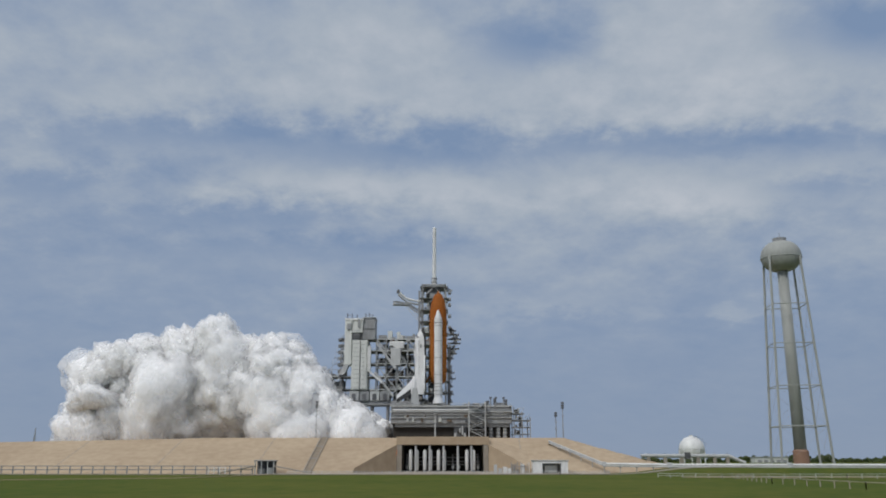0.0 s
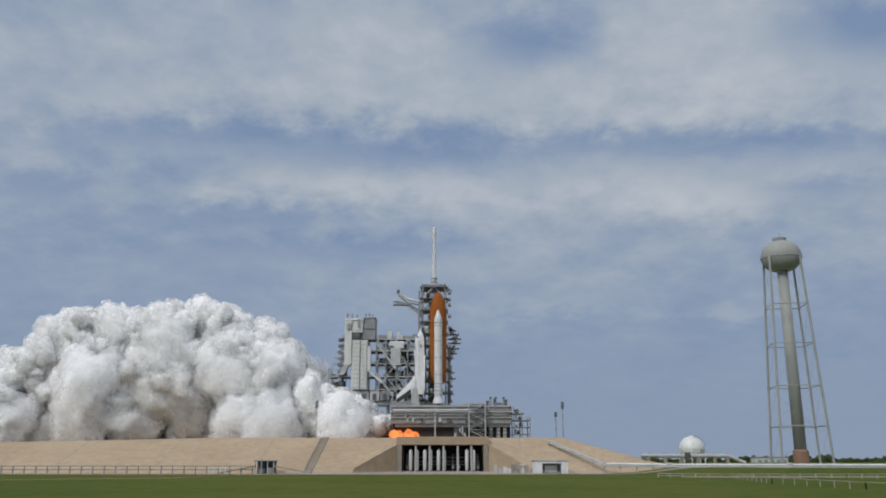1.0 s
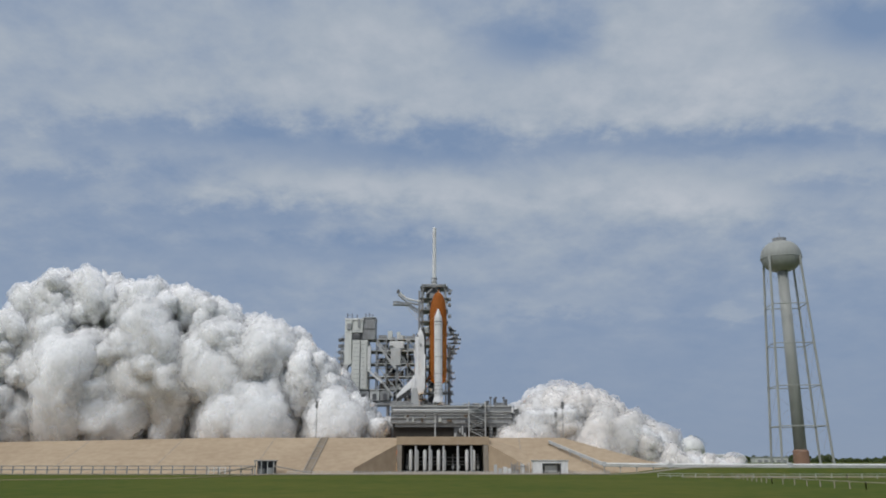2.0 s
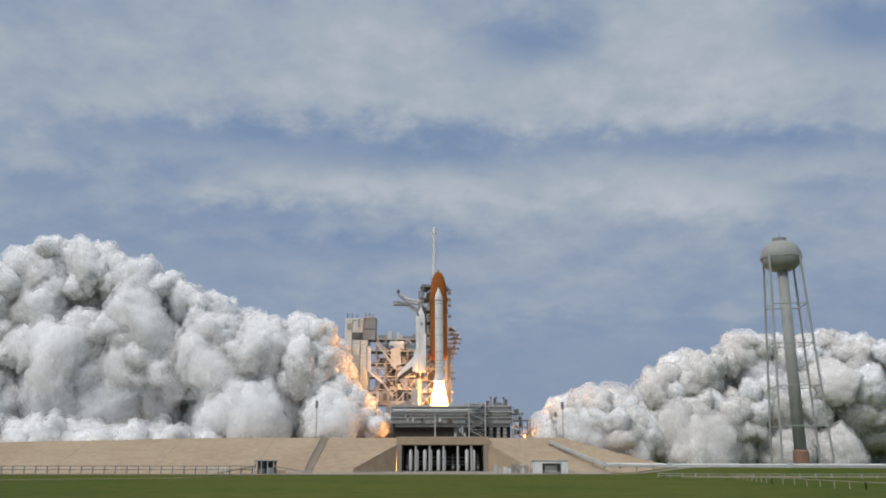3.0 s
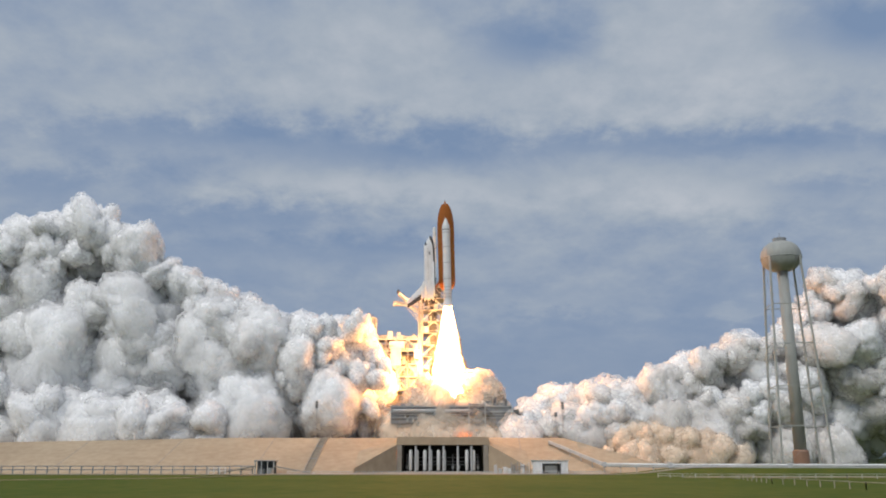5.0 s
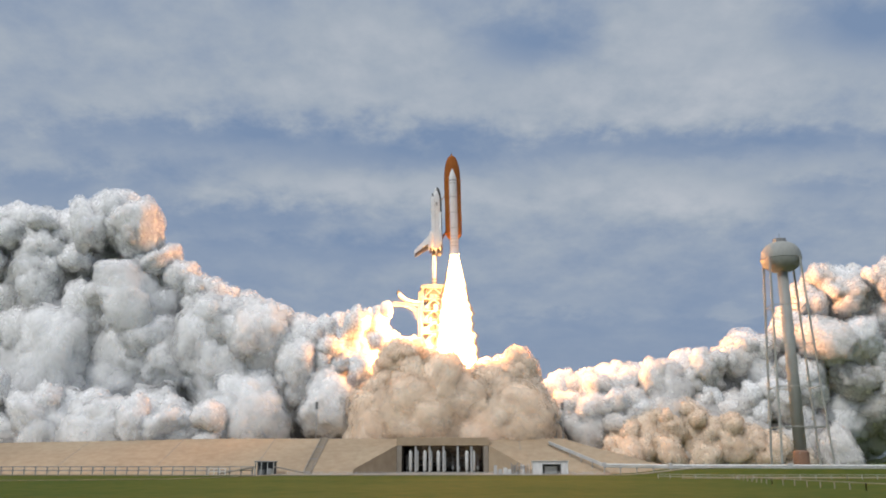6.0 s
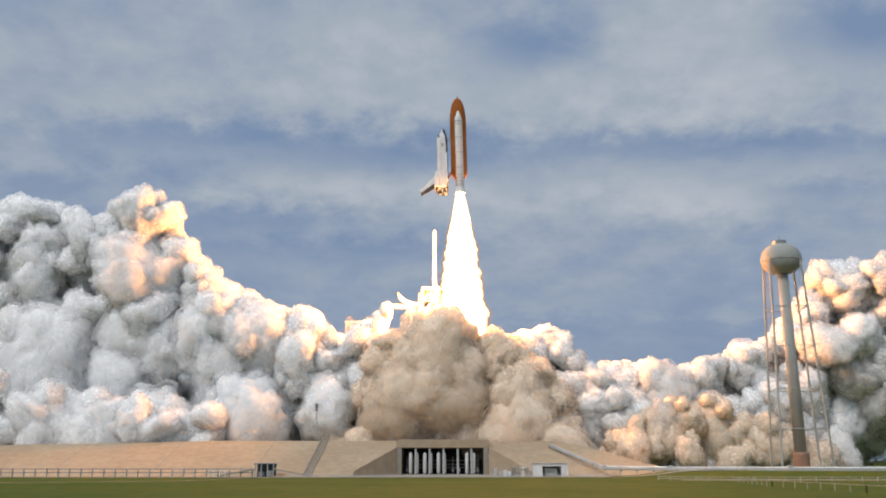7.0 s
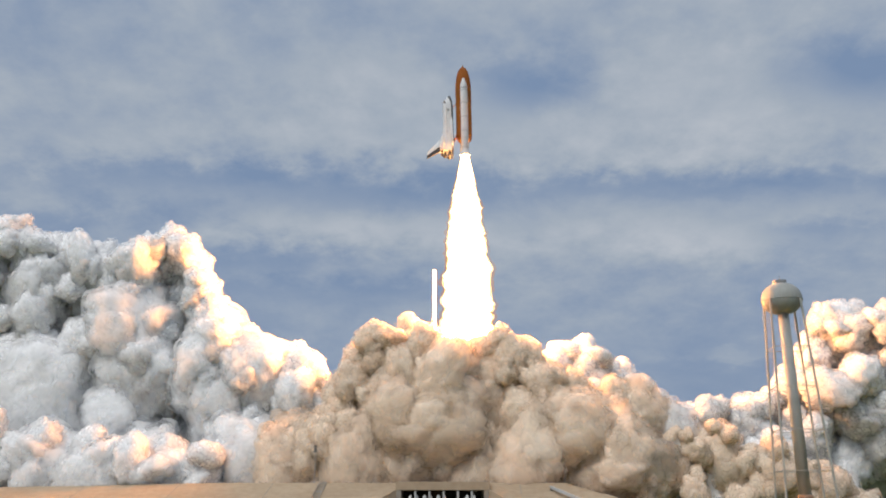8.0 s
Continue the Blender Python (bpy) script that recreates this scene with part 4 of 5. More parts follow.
            part("equipment", box(x, x + random.uniform(0.7, 2.8), 428 + random.uniform(0, 4), 434, z + 0.12, z + random.uniform(0.9, 4.6), 0.06), random.choice((STEEL_DARK, STEEL, STEEL, STEEL_LIGHT, RUST, PANEL)), r)
        beam("handrail", (x_lo, 426.6, z + 1.2), (-12.6, 426.6, z + 1.2), 0.14, STEEL_LIGHT, r)
        for i in range(int((-12.6 - x_lo) / 2.4)):
            beam("rail_post", (x_lo + i * 2.4, 426.6, z), (x_lo + i * 2.4, 426.6, z + 1.2), 0.09, STEEL, r)
    # panels added behind the truss to darken what shows through it
    for k in range(60):
        x, z = (random.uniform(-34, -17), random.choice(lv[:-1])) if k % 5 else (random.uniform(-58, -54), random.choice(lv[:2]))
        part("added_rear_panel", box(x, x + random.uniform(2.0, 4.4), 437.6 - 0.06 * k, 437.64 - 0.06 * k, z + 0.2, z + random.uniform(3.0, 5.6)), random.choice((STEEL_DARK, STEEL, STEEL_DARK, RUST)), r)
    for k in range(60):
        x, z, y = random.uniform(-57, -14), random.uniform(34, 63), random.uniform(428.5, 436)
        if (x < -50 and z > 48) or -48 < x < -35:
            continue
        if k % 2:
            pipe_part("pipe_run", (x, y, z), (min(-13, x + random.uniform(3, 9)), y, z), random.uniform(0.12, 0.3), random.choice((STEEL, STEEL_LIGHT, RUST)), r, 8)
        else:
            pipe_part("pipe_run", (x, y, z - 3), (x, y, z + random.uniform(1, 5)), random.uniform(0.12, 0.3), random.choice((STEEL, STEEL_DARK, STEEL_LIGHT)), r, 8)
    part("roof_house", box(-27.4, -20.0, 426.6, 433, 60.4, 64.0, 0.12), WHITE, r, "white equipment house")
    part("roof_house", box(-26.6, -21.6, 426.0, 431, 51.5, 60.3, 0.12), STEEL_LIGHT, r)
    part("roof_equipment", box(-33, -29, 428, 434, 65.2, 67.2, 0.1), STEEL, r)
    part("roof_equipment", box(-19, -13.4, 428, 434, 65.2, 66.8, 0.1), STEEL, r)
    # the lower work rooms and the wheeled bogies they stand on
    for k in range(4):
        x = -47 + k * 5.2
        part("work_room", box(x, x + 4.6, 425.0, 433, 33.8, 38.6, 0.1), STEEL if k % 2 else STEEL_LIGHT, r)
        part("work_room_door", box(x + 1.2, x + 3.2, 424.6, 424.98, 34.0, 37.2), STEEL_DARK, r)
    part("base_girder", box(-58.5, -12.6, 426.0, 427.4, 31.6, 33.4), STEEL, r)
    part("base_girder", box(-58.5, -12.6, 437.6, 439, 31.6, 33.4), STEEL, r)
    for x in (-56, -36, -28):
        beam("bogie_leg", (x, 428, 31.6), (x, 428, 15.6), 1.1, STEEL, r)
        beam("bogie_leg", (x, 437, 31.6), (x, 437, 15.6), 1.1, STEEL, r)
        beam("brace", (x, 428, 17), (x, 437, 31), 0.5, STEEL, r)
        part("bogie", box(x - 2.2, x + 2.2, 426.6, 438.4, 14.0, 15.6, 0.2), STEEL_DARK, r)
    # scaffolds, ladders and cable runs on the faces of the truss
    for k in range(70):
        x, z = random.uniform(-57, -14), random.uniform(34, 62)
        if -50.5 < x < -35 or (x < -50.5 and z > 60 + (x + 52) * 2):
            continue
        w, h, y = random.uniform(0.8, 3.2), random.uniform(0.6, 3.6), random.uniform(425.2, 427.6)
        kind = k % 5
        if kind == 0:
            part("service_box", box(x, x + w * 0.6, y, y + 1.2, z, z + h * 0.7, 0.05), random.choice((STEEL, STEEL_DARK, STEEL_LIGHT, PANEL)), r)
        elif kind == 1:
            beam("scaffold", (x, y, z), (min(-13.5, x + w * 1.6), y, z + h), 0.2, STEEL_LIGHT, r)
        elif kind == 2:
            part("catwalk", box(x, min(-13.5, x + w * 2), y - 0.8, y + 0.8, z, z + 0.16), STEEL_DARK, r)
            beam("handrail", (x, y - 0.8, z + 1.1), (min(-13.5, x + w * 2), y - 0.8, z + 1.1), 0.1, STEEL_LIGHT, r)
        elif kind == 3:
            pipe_part("cable_run", (x, y, z - h), (x, y, z + h), random.uniform(0.1, 0.22), random.choice((STEEL_DARK, STEEL_LIGHT)), r, 6)
        else:
            beam("scaffold", (x, y, z + h), (min(-13.5, x + w * 1.4), y, z), 0.16, STEEL, r)
    for k in range(9):
        z = 35 + k * 2.9
        beam("outrigger", (-58.5 + max(0, k - 4) * 0.9, 427.5, z), (-50.4, 427.5, z), 0.22, STEEL, r)
        beam("outrigger_post", (-57.8 + max(0, k - 4) * 0.9, 427.2, z), (-57.8 + max(0, k - 4) * 0.9, 427.2, z + 2.4), 0.16, STEEL_LIGHT, r)
    # hinge column against the tower
    part("hinge_column", lathe(bmesh.new(), [(0.9, 14), (0.9, 66)], 16, (-12.4, 433)), STEEL, r)
    # stays out to the south
    for z in (57, 47):
        beam("stay", (-52, 430, z), (-61.5, 430, z - 12), 0.14, STEEL, r)
    beam("stay_post", (-61.5, 430, 14), (-61.5, 430, 48), 0.5, STEEL, r)
    part("stay_foot", box(-62.3, -60.7, 429.2, 430.8, 13.9, 14.6, 0.1), CONCRETE, r)


# ---- the vehicle (origin between the boosters' feet) ----
def build_shuttle():
    s = thing("space_shuttle", "space shuttle with orange tank and white boosters", "spacecraft", at=pose(-2.4, 412, 31.1))
    prof = [(0.3, 9.2), (2.2, 9.7), (3.4, 10.8), (4.05, 12.4), (4.2, 14.0), (4.2, 41.0)]
    for i in range(1, 15):
        q = i / 15
        prof.append((4.2 * math.cos(q * 1.36) ** 0.92, 41.0 + 13.6 * math.sin(q * 1.42) / math.sin(1.42)))
    prof += [(0.45, 54.75), (0.28, 55.9), (0.05, 56.2)]
    tank = part("external_tank", lathe(bmesh.new(), prof, 56), FOAM, s, "orange foam-covered external tank", smooth=True)
    part("tank_nose", lathe(bmesh.new(), [(a * 1.006 + 0.01, b + 0.01) for a, b in prof[5:-2]], 56, cap=False), FOAM_DARK, tank, "darker brown-orange foam nose", smooth=True)
    ring = bmesh.new()
    for k in range(24):
        z = 33.2 + k * 0.3
        lathe(ring, [(4.2, z), (4.27, z + 0.08), (4.27, z + 0.2), (4.2, z + 0.28)], 56, cap=False)
    part("intertank_rib", ring, FOAM, tank)
    for z in (14.2, 40.8):
        part("tank_flange", lathe(bmesh.new(), [(4.2, z), (4.28, z + 0.1), (4.28, z + 0.35), (4.2, z + 0.45)], 56, cap=False), FOAM, tank)
    pipe_part("feed_line", (-3.2, -3.0, 13), (-3.2, -3.0, 42), 0.22, FOAM, tank)
    pipe_part("cable_tray", (-2.2, -3.75, 12), (-2.2, -3.75, 44), 0.16, FOAM, tank)
    pipe_part("lightning_spike", (0, 0, 55.8), (0, 0, 56.7), 0.06, STEEL, tank, 6)
    for y in (-6.15, 6.15):
        b = part("solid_booster", lathe(bmesh.new(), [(1.86, 2.9), (1.86, 40.6), (1.82, 41.0), (0.62, 44.6), (0.35, 45.2), (0.05, 45.45)], 36, (0, y)), TILE_WHITE, s, "white solid rocket booster", smooth=False)
        part("aft_skirt", lathe(bmesh.new(), [(2.65, 0.0), (2.6, 0.4), (1.95, 2.7), (1.88, 3.0)], 36, (0, y)), TILE_WHITE, b)
        part("nozzle", lathe(bmesh.new(), [(1.75, -0.9), (1.5, 0.4), (1.0, 1.6)], 28, (0, y)), ENGINE, b)
        for z in (4.2, 6.0, 7.8, 9.3):
            part("stiffener_ring", lathe(bmesh.new(), [(1.86, z), (2.02, z + 0.06), (2.02, z + 0.22), (1.86, z + 0.28)], 36, (0, y), cap=False), STEEL_LIGHT, b)
        for z in (13.4, 21.6, 29.8, 37.2):
            part("segment_joint", lathe(bmesh.new(), [(1.86, z), (1.91, z + 0.05), (1.91, z + 0.35), (1.86, z + 0.4)], 36, (0, y), cap=False), STEEL_LIGHT, b)
        part("forward_band", lathe(bmesh.new(), [(1.865, 38.7), (1.89, 38.75), (1.89, 39.0), (1.865, 39.05)], 36, (0, y), cap=False), TILE_BLACK, b)
        part("systems_tunnel", box(1.75, 2.05, y - 0.25, y + 0.25, 3, 40), TILE_WHITE, b)
        sy = 1 if y < 0 else -1
        beam("strut", (0.6, y + sy * 1.7, 8.6), (0.9, y + sy * 3.0, 12.0), 0.3, FOAM, b)
        beam("strut", (-0.6, y + sy * 1.7, 9.6), (-1.2, y + sy * 3.0, 12.2), 0.3, FOAM, b)
    # the orbiter: belly to the tank, tail fin away from it
    o = thing("orbiter", "", "")
    o.parent = s
    secs = []
    # z, belly x, back x, half width, roundness of the belly edge
    for z, xb, xt, hw in ((4.6, -6.3, -12.4, 3.0), (8.0, -6.1, -12.0, 3.0), (11.0, -6.0, -11.6, 2.75), (16, -6.0, -11.4, 2.65), (28, -6.0, -11.4, 2.65),
                          (31.0, -6.0, -11.5, 2.6), (32.6, -6.1, -11.3, 2.45), (34.2, -6.4, -10.2, 2.15), (35.8, -6.8, -9.4, 1.7), (37.0, -7.2, -8.7, 1.05), (37.6, -7.6, -8.2, 0.35)):
        ring_ = []
        xm = xb + (xt - xb) * 0.45
        for k in range(24):
            a = 2 * math.pi * k / 24
            c, sn = math.cos(a), math.sin(a)
            if c >= 0:
                p = 5.0
                x = xm + (xb - xm) * abs(c) ** (2 / p)
                y = hw * (1 if sn >= 0 else -1) * abs(sn) ** (2 / p)
            else:
                p = 2.6
                x = xm + (xt - xm) * abs(c) ** (2 / p)
                y = hw * (1 if sn >= 0 else -1) * abs(sn) ** (2 / p)
            ring_.append((x, y, z))
        secs.append(ring_)
    part("fuselage", loft(bmesh.new(), secs), TILE_WHITE, o, smooth=False)
    bm = bmesh.new()
    for z0, z1, x0, x1, hw in ((5.0, 30.5, -6.75, -5.85, 2.72), ):
        block(bm, x0, x1, -hw, hw, z0, z1, 0.2)
    part("belly_tiles", bm, TILE_BLACK, o, "black heat-shield tiles")
    nose = [[(x * 1.0 + (0.06 if x > -7.4 else 0.0), y * 1.03, z) for x, y, z in [(max(p[0], xm_ - 0.0), p[1], p[2]) for p in sec]] for sec, xm_ in zip(secs[4:], (-6.9, -6.9, -7.1, -7.6, -8.4, -8.8, -8.3))]
    part("nose_tiles", loft(bmesh.new(), nose), TILE_BLACK, o)
    part("windows", box(-10.75, -10.1, -1.85, 1.85, 33.1, 33.9, 0.15), GLASS_DARK, o)
    part("side_window", box(-10.6, -9.6, -2.32, -2.2, 32.2, 32.9, 0.05), GLASS_DARK, o)
    for sy in (-1, 1):
        # delta wing: root to tip sections
        ws = []
        for y, zl, zt, th in ((2.6, 24.5, 5.6, 1.5), (4.6, 19.0, 5.4, 1.3), (7.0, 13.2, 5.3, 0.9), (11.9, 9.0, 5.4, 0.35)):
            ws.append([(-6.0, sy * y, zt), (-6.0, sy * y, zl), (-6.0 - th * 0.7, sy * y, zl - 1.2), (-6.0 - th, sy * y, (zl + zt) / 2), (-6.3, sy * y, zt)])
        part("wing", loft(bmesh.new(), ws), TILE_WHITE, o)
        part("wing_edge", loft(bmesh.new(), [[(p[0] + 0.12, p[1], p[2] - 0.1) for p in (w_[0], w_[1])] + [(w_[1][0] - 0.25, w_[1][1], w_[1][2] + 0.25), (w_[0][0] + 0.02, w_[0][1], w_[0][2] - 0.1)] for w_ in ws]), TILE_BLACK, o)
        pod = []
        for z, rr in ((5.0, 1.5), (8.5, 1.55), (11.5, 1.2), (13.6, 0.5)):
            pod.append([(-11.6 + rr * math.cos(q), sy * 2.0 + rr * math.sin(q), z) for q in [i * math.pi / 8 for i in range(16)]])
        part("engine_pod", loft(bmesh.new(), pod), TILE_WHITE, o)
        part("pod_nozzle", lathe(bmesh.new(), [(0.65, 3.4), (0.35, 5.0)], 16, (-12.0, sy * 2.2)), ENGINE, o)
    fin = []
    for x, z0, z1, th in ((-11.6, 5.3, 14.0, 0.75), (-12.8, 5.0, 12.0, 0.6), (-20.2, 0.8, 4.3, 0.3)):
        fin.append([(x, -th / 3, z0), (x, -th, (z0 * 0.5 + z1 * 0.5)), (x, -0.05, z1), (x, 0.05, z1), (x, th, (z0 * 0.5 + z1 * 0.5)), (x, th / 3, z0)])
    part("tail_fin", loft(bmesh.new(), fin), TILE_WHITE, o, "white tail fin")
    rud = []
    for x, z0, z1, th in ((-12.9, 4.95, 7.6, 0.62), (-20.1, 0.78, 2.5, 0.40)):
        rud.append([(x, -th, z0 - 0.05), (x, -th, z1), (x, th, z1), (x, th, z0 - 0.05)])
    part("rudder", loft(bmesh.new(), rud), TILE_BLACK, o, "dark rudder edge")
    part("body_flap", box(-6.6, -6.2, -3.0, 3.0, 2.4, 4.6, 0.1), TILE_BLACK, o)
    for x, y in ((-8.0, -1.5), (-8.0, 1.5), (-10.4, 0)):
        part("main_engine", lathe(bmesh.new(), [(1.2, 1.6), (1.1, 2.2), (0.8, 3.4), (0.4, 4.6)], 20, (x, y)), ENGINE, o, smooth=True)
    part("payload_door_seam", box(-9.4, -9.3, -2.72, -2.6, 13.5, 31.0), STEEL, o)
    part("flag_mark", box(-8.9, -8.0, -2.74, -2.63, 27.2, 28.8), STEEL, o)
    for y in (-1.6, 1.6):
        beam("attach_strut", (-4.0, y, 13.6), (-6.2, y, 10.0), 0.4, FOAM, o)
    beam("attach_strut", (-4.1, 0, 32.5), (-6.2, 0, 30.5), 0.3, FOAM, o)
    return s


def build_plume():
    """Fire below the boosters: a white-hot core in two thinner shells for each."""
    f = thing("booster_flame", "white-hot flame with orange edges below the boosters", "flame", at=pose(-2.4, 412, -40))
    for y in (-6.15, 6.15):
        for nm, k, extra, mat, seg, d0, d1 in (("flame_core", 0.93, 0.0, FLAME, 40, 0, 27), ("boosted_lower_core", 0.93, 0.0, FLAME_FULL, 40, 27, 135),
                                               ("flame_edge", 1.0, 0.25, FLAME_EDGE, 40, 0, 135), ("flame_halo", 1.1, 0.6, FLAME_HALO, 32, 0, 135)):
            bm = bmesh.new()
            rings = []
            steps = max(30, int((d1 - d0) / 1.5))
            for i in range(steps + 1):
                d = d0 + (d1 - d0) * i / steps
                r = (1.9 + 13.0 * (1 - math.exp(-d / 62))) * k + extra * min(1, d / 6)
                row = []
                for j in range(seg):
                    a = 2 * math.pi * j / seg
                    p = Vector((math.cos(a) * 1.6, math.sin(a) * 1.6 + y, d * 0.13))
                    w = abs(noise.noise(p * 1.0)) * 1.1 + abs(noise.noise(p * 2.7)) * 0.7
                    rr = r * (1 + (w - 0.42) * 0.42 * min(1, d / 25))
                    row.append(bm.verts.new((rr * math.cos(a), y + rr * math.sin(a), -d - 0.3)))
                rings.append(row)
            for lo, hi in zip(rings, rings[1:]):
                for j in range(seg):
                    bm.faces.new((lo[j], lo[(j + 1) % seg], hi[(j + 1) % seg], hi[j]))
            bm.faces.new(rings[0]), bm.faces.new(rings[-1])
            part(nm, bm, mat, f, smooth=True)
    return f


# ---- billowing exhaust, in rigid puffs ----
def lump(seed, subdivisions, swell):
    """Points and faces of a cauliflower lump: rounded caps on caps on a ball, at four sizes."""
    rng = np.random.default_rng(seed)
    bm = bmesh.new()
    bmesh.ops.create_icosphere(bm, subdivisions=subdivisions, radius=1.0)
    bm.verts.index_update()
    d = np.array([v.co[:] for v in bm.verts])
    faces = [[v.index for v in f.verts] for f in bm.faces]
    bm.free()
    d /= np.linalg.norm(d, axis=1)[:, None]
    # wander a little, so that no lump is a plain ball
    shift = Vector((seed * 1.7, seed * 0.6, 0))
    warp = np.array([noise.noise_vector(Vector(q) * 1.3 + shift)[:] for q in d])
    fine = np.array([noise.noise_vector(Vector(q) * 4.0 + shift)[:] for q in d])
    rough = np.array([noise.fractal(Vector(q) * 3.0 + shift, 0.9, 2.1, 5) for q in d])
    dw = d + 0.38 * warp + 0.17 * fine
    dw /= np.linalg.norm(dw, axis=1)[:, None]
    h = np.full(len(d), 0.70)
    for count, lo, hi, lift in ((9, 0.55, 0.95, 0.38), (46, 0.22, 0.42, 0.42), (240, 0.09, 0.19, 0.28), (900, 0.04, 0.09, 0.12)):
        c = rng.normal(size=(count, 3))
        c /= np.linalg.norm(c, axis=1)[:, None]
        r = rng.uniform(lo, hi, count)
        dist = np.arccos(np.clip(dw @ c.T, -1, 1))
        cap = np.clip(1 - (dist / r[None, :]) ** 2, 0, None) * r[None, :]
        h += lift * (cap ** 5).sum(axis=1) ** 0.2
    uneven = np.array([noise.fractal(Vector(q) * 1.3 - shift, 0.8, 2.0, 3) for q in d])
    h += 0.035 * rough + 0.13 * uneven
    h /= np.percentile(h, 88)
    stretch = np.array([1.0, 1.0, rng.uniform(0.84, 1.0)])
    return d * (h * swell)[:, None] * stretch, faces


def puff_mesh(name, seed, subdivisions, material, thin=None):
    """A thick lump with soft shading, and round it two thin uneven veils."""
    co, faces = lump(seed, subdivisions, 1.0)
    verts, cut = co.tolist(), len(faces)
    for swell in (1.05, 1.13) if thin else ():
        co2, faces2 = lump(seed, subdivisions - 1, swell)
        o = len(verts)
        verts += co2.tolist()
        faces = faces + [[o + i for i in f] for f in faces2]
        co = np.concatenate((co, co2))
    me = bpy.data.meshes.new(name)
    me.from_pydata(verts, [], faces)
    me.materials.append(material)
    if thin:
        me.materials.append(thin)
        me.polygons.foreach_set("material_index", [0] * cut + [1] * (len(faces) - cut))
    me.shade_smooth()
    me.update()
    # vapour scatters light, so its small folds shade only faintly
    n = np.empty(len(verts) * 3)
    me.vertex_normals.foreach_get("vector", n)
    out = co / np.linalg.norm(co, axis=1)[:, None]
    soft = n.reshape(-1, 3) * 0.35 + out * 0.65
    soft /= np.linalg.norm(soft, axis=1)[:, None]
    me.normals_split_custom_set_from_vertices(soft.tolist())
    return me


def table(rows, xs, times, x, t):
    """Reads a height from a small table of positions and times."""
    heights = [np.interp(x, xs, row) for row in rows]
    return float(np.interp(t, times, heights))


TIMES = [0, 0.5, 1, 1.5, 2, 2.5, 3, 3.5, 4, 4.5, 5, 5.5, 6, 6.5, 7, 7.5, 8]

# tops of the three clouds, by place across the pad and by time
SOUTH_X = [-213, -200, -186, -172, -159, -145, -132, -118, -104, -91, -77, -64, -50, -36, -26]
SOUTH_T = [0, 0.5, 1, 1.5, 3, 4.5, 6, 7, 7.5, 8]
SOUTH_EARLY = [[-20, -16, 0, 48, 61, 62, 61, 68, 72, 61, 64, 52, 36, 27, 23], [-14, 4, 58, 66, 69, 69, 74, 79, 78, 66, 66, 52, 37, 30, 24],
               [47, 60, 75, 77, 76, 75, 78, 82, 81, 70, 67, 51, 37, 33, 25],
               [61, 81, 88, 89, 83, 83, 86, 86, 79, 70, 68, 59, 40, 31, 23], [102, 112, 113, 108, 107, 98, 98, 86, 82, 72, 71, 73, 68, 35, 24]]
SOUTH_LATE = [[116, 121, 129, 130, 112, 108, 99, 93, 86, 79, 72, 73, 71, 75, 37], [130, 128, 125, 134, 139, 134, 107, 95, 87, 82, 78, 69, 76, 77, 80],
              [134, 134, 129, 123, 134, 137, 131, 104, 90, 83, 78, 77, 65, 74, 82], [135, 134, 132, 126, 129, 138, 141, 103, 95, 83, 77, 76, 59, 64, 70],
              [147, 137, 135, 132, 126, 139, 143, 128, 98, 86, 81, 79, 60, 58, 55]]
NORTH_X = [26, 37, 48, 59, 72, 86, 100, 113, 127, 140, 154, 168, 181, 195, 211]
NORTH_T = [1.2, 1.5, 1.7, 3, 4.5, 6, 7, 7.5, 8]
NORTH_EARLY = [[-10] * 15, [16, 34, 36, 31, 23, 7] + [-10] * 9, [18, 37, 38, 37, 35, 27, 12] + [-10] * 8,
               [9, 9, 27, 38, 39, 35, 48, 57, 54, 67, 64, 63, 66, 65, 61]]
NORTH_LATE = [[14, 29, 32, 35, 38, 37, 46, 53, 57, 67, 61, 72, 95, 95, 92], [35, 38, 43, 47, 46, 52, 50, 56, 56, 65, 63, 87, 98, 98, 99],
              [63, 65, 70, 69, 49, 52, 53, 49, 55, 59, 63, 79, 99, 102, 103], [70, 70, 74, 75, 70, 55, 55, 45, 55, 56, 59, 81, 97, 101, 101],
              [71, 71, 77, 82, 83, 70, 64, 50, 56, 52, 59, 77, 96, 103, 99]]
MID_X = [-61, -50, -39, -28, -17, -7, 4, 15, 26, 37, 48, 59, 72, 86, 100, 113]
MID_T = [3.6, 4, 4.5, 6, 7, 7.5, 8]
MID_H = [[-20] * 16, [-20] * 5 + [31, 35, 36] + [-20] * 8, [-20] * 4 + [30, 37, 36, 44, 37] + [-20] * 7, [-20, 0, 38, 58, 62, 59, 48, 47, 56, 58, 40, 0] + [-20] * 4,
         [-10, 6, 52, 68, 74, 74, 74, 65, 67, 63, 55, 39, 0] + [-20] * 3, [9, 48, 70, 80, 83, 79, 72, 77, 78, 76, 70, 56, 32, 6, 0, -10],
         [44, 77, 88, 90, 93, 89, 77, 85, 88, 84, 81, 66, 58, 64, 63, 50]]


def ceiling_of(hs, xs, ts, x, r, t):
    """The highest centre at which a ball of radius r stays under the cloud's top."""
    return min(table(hs, xs, ts, x + q * r, t) - r * math.sqrt(1 - q * q) for q in (-0.9, -0.6, -0.3, 0.0, 0.3, 0.6, 0.9))


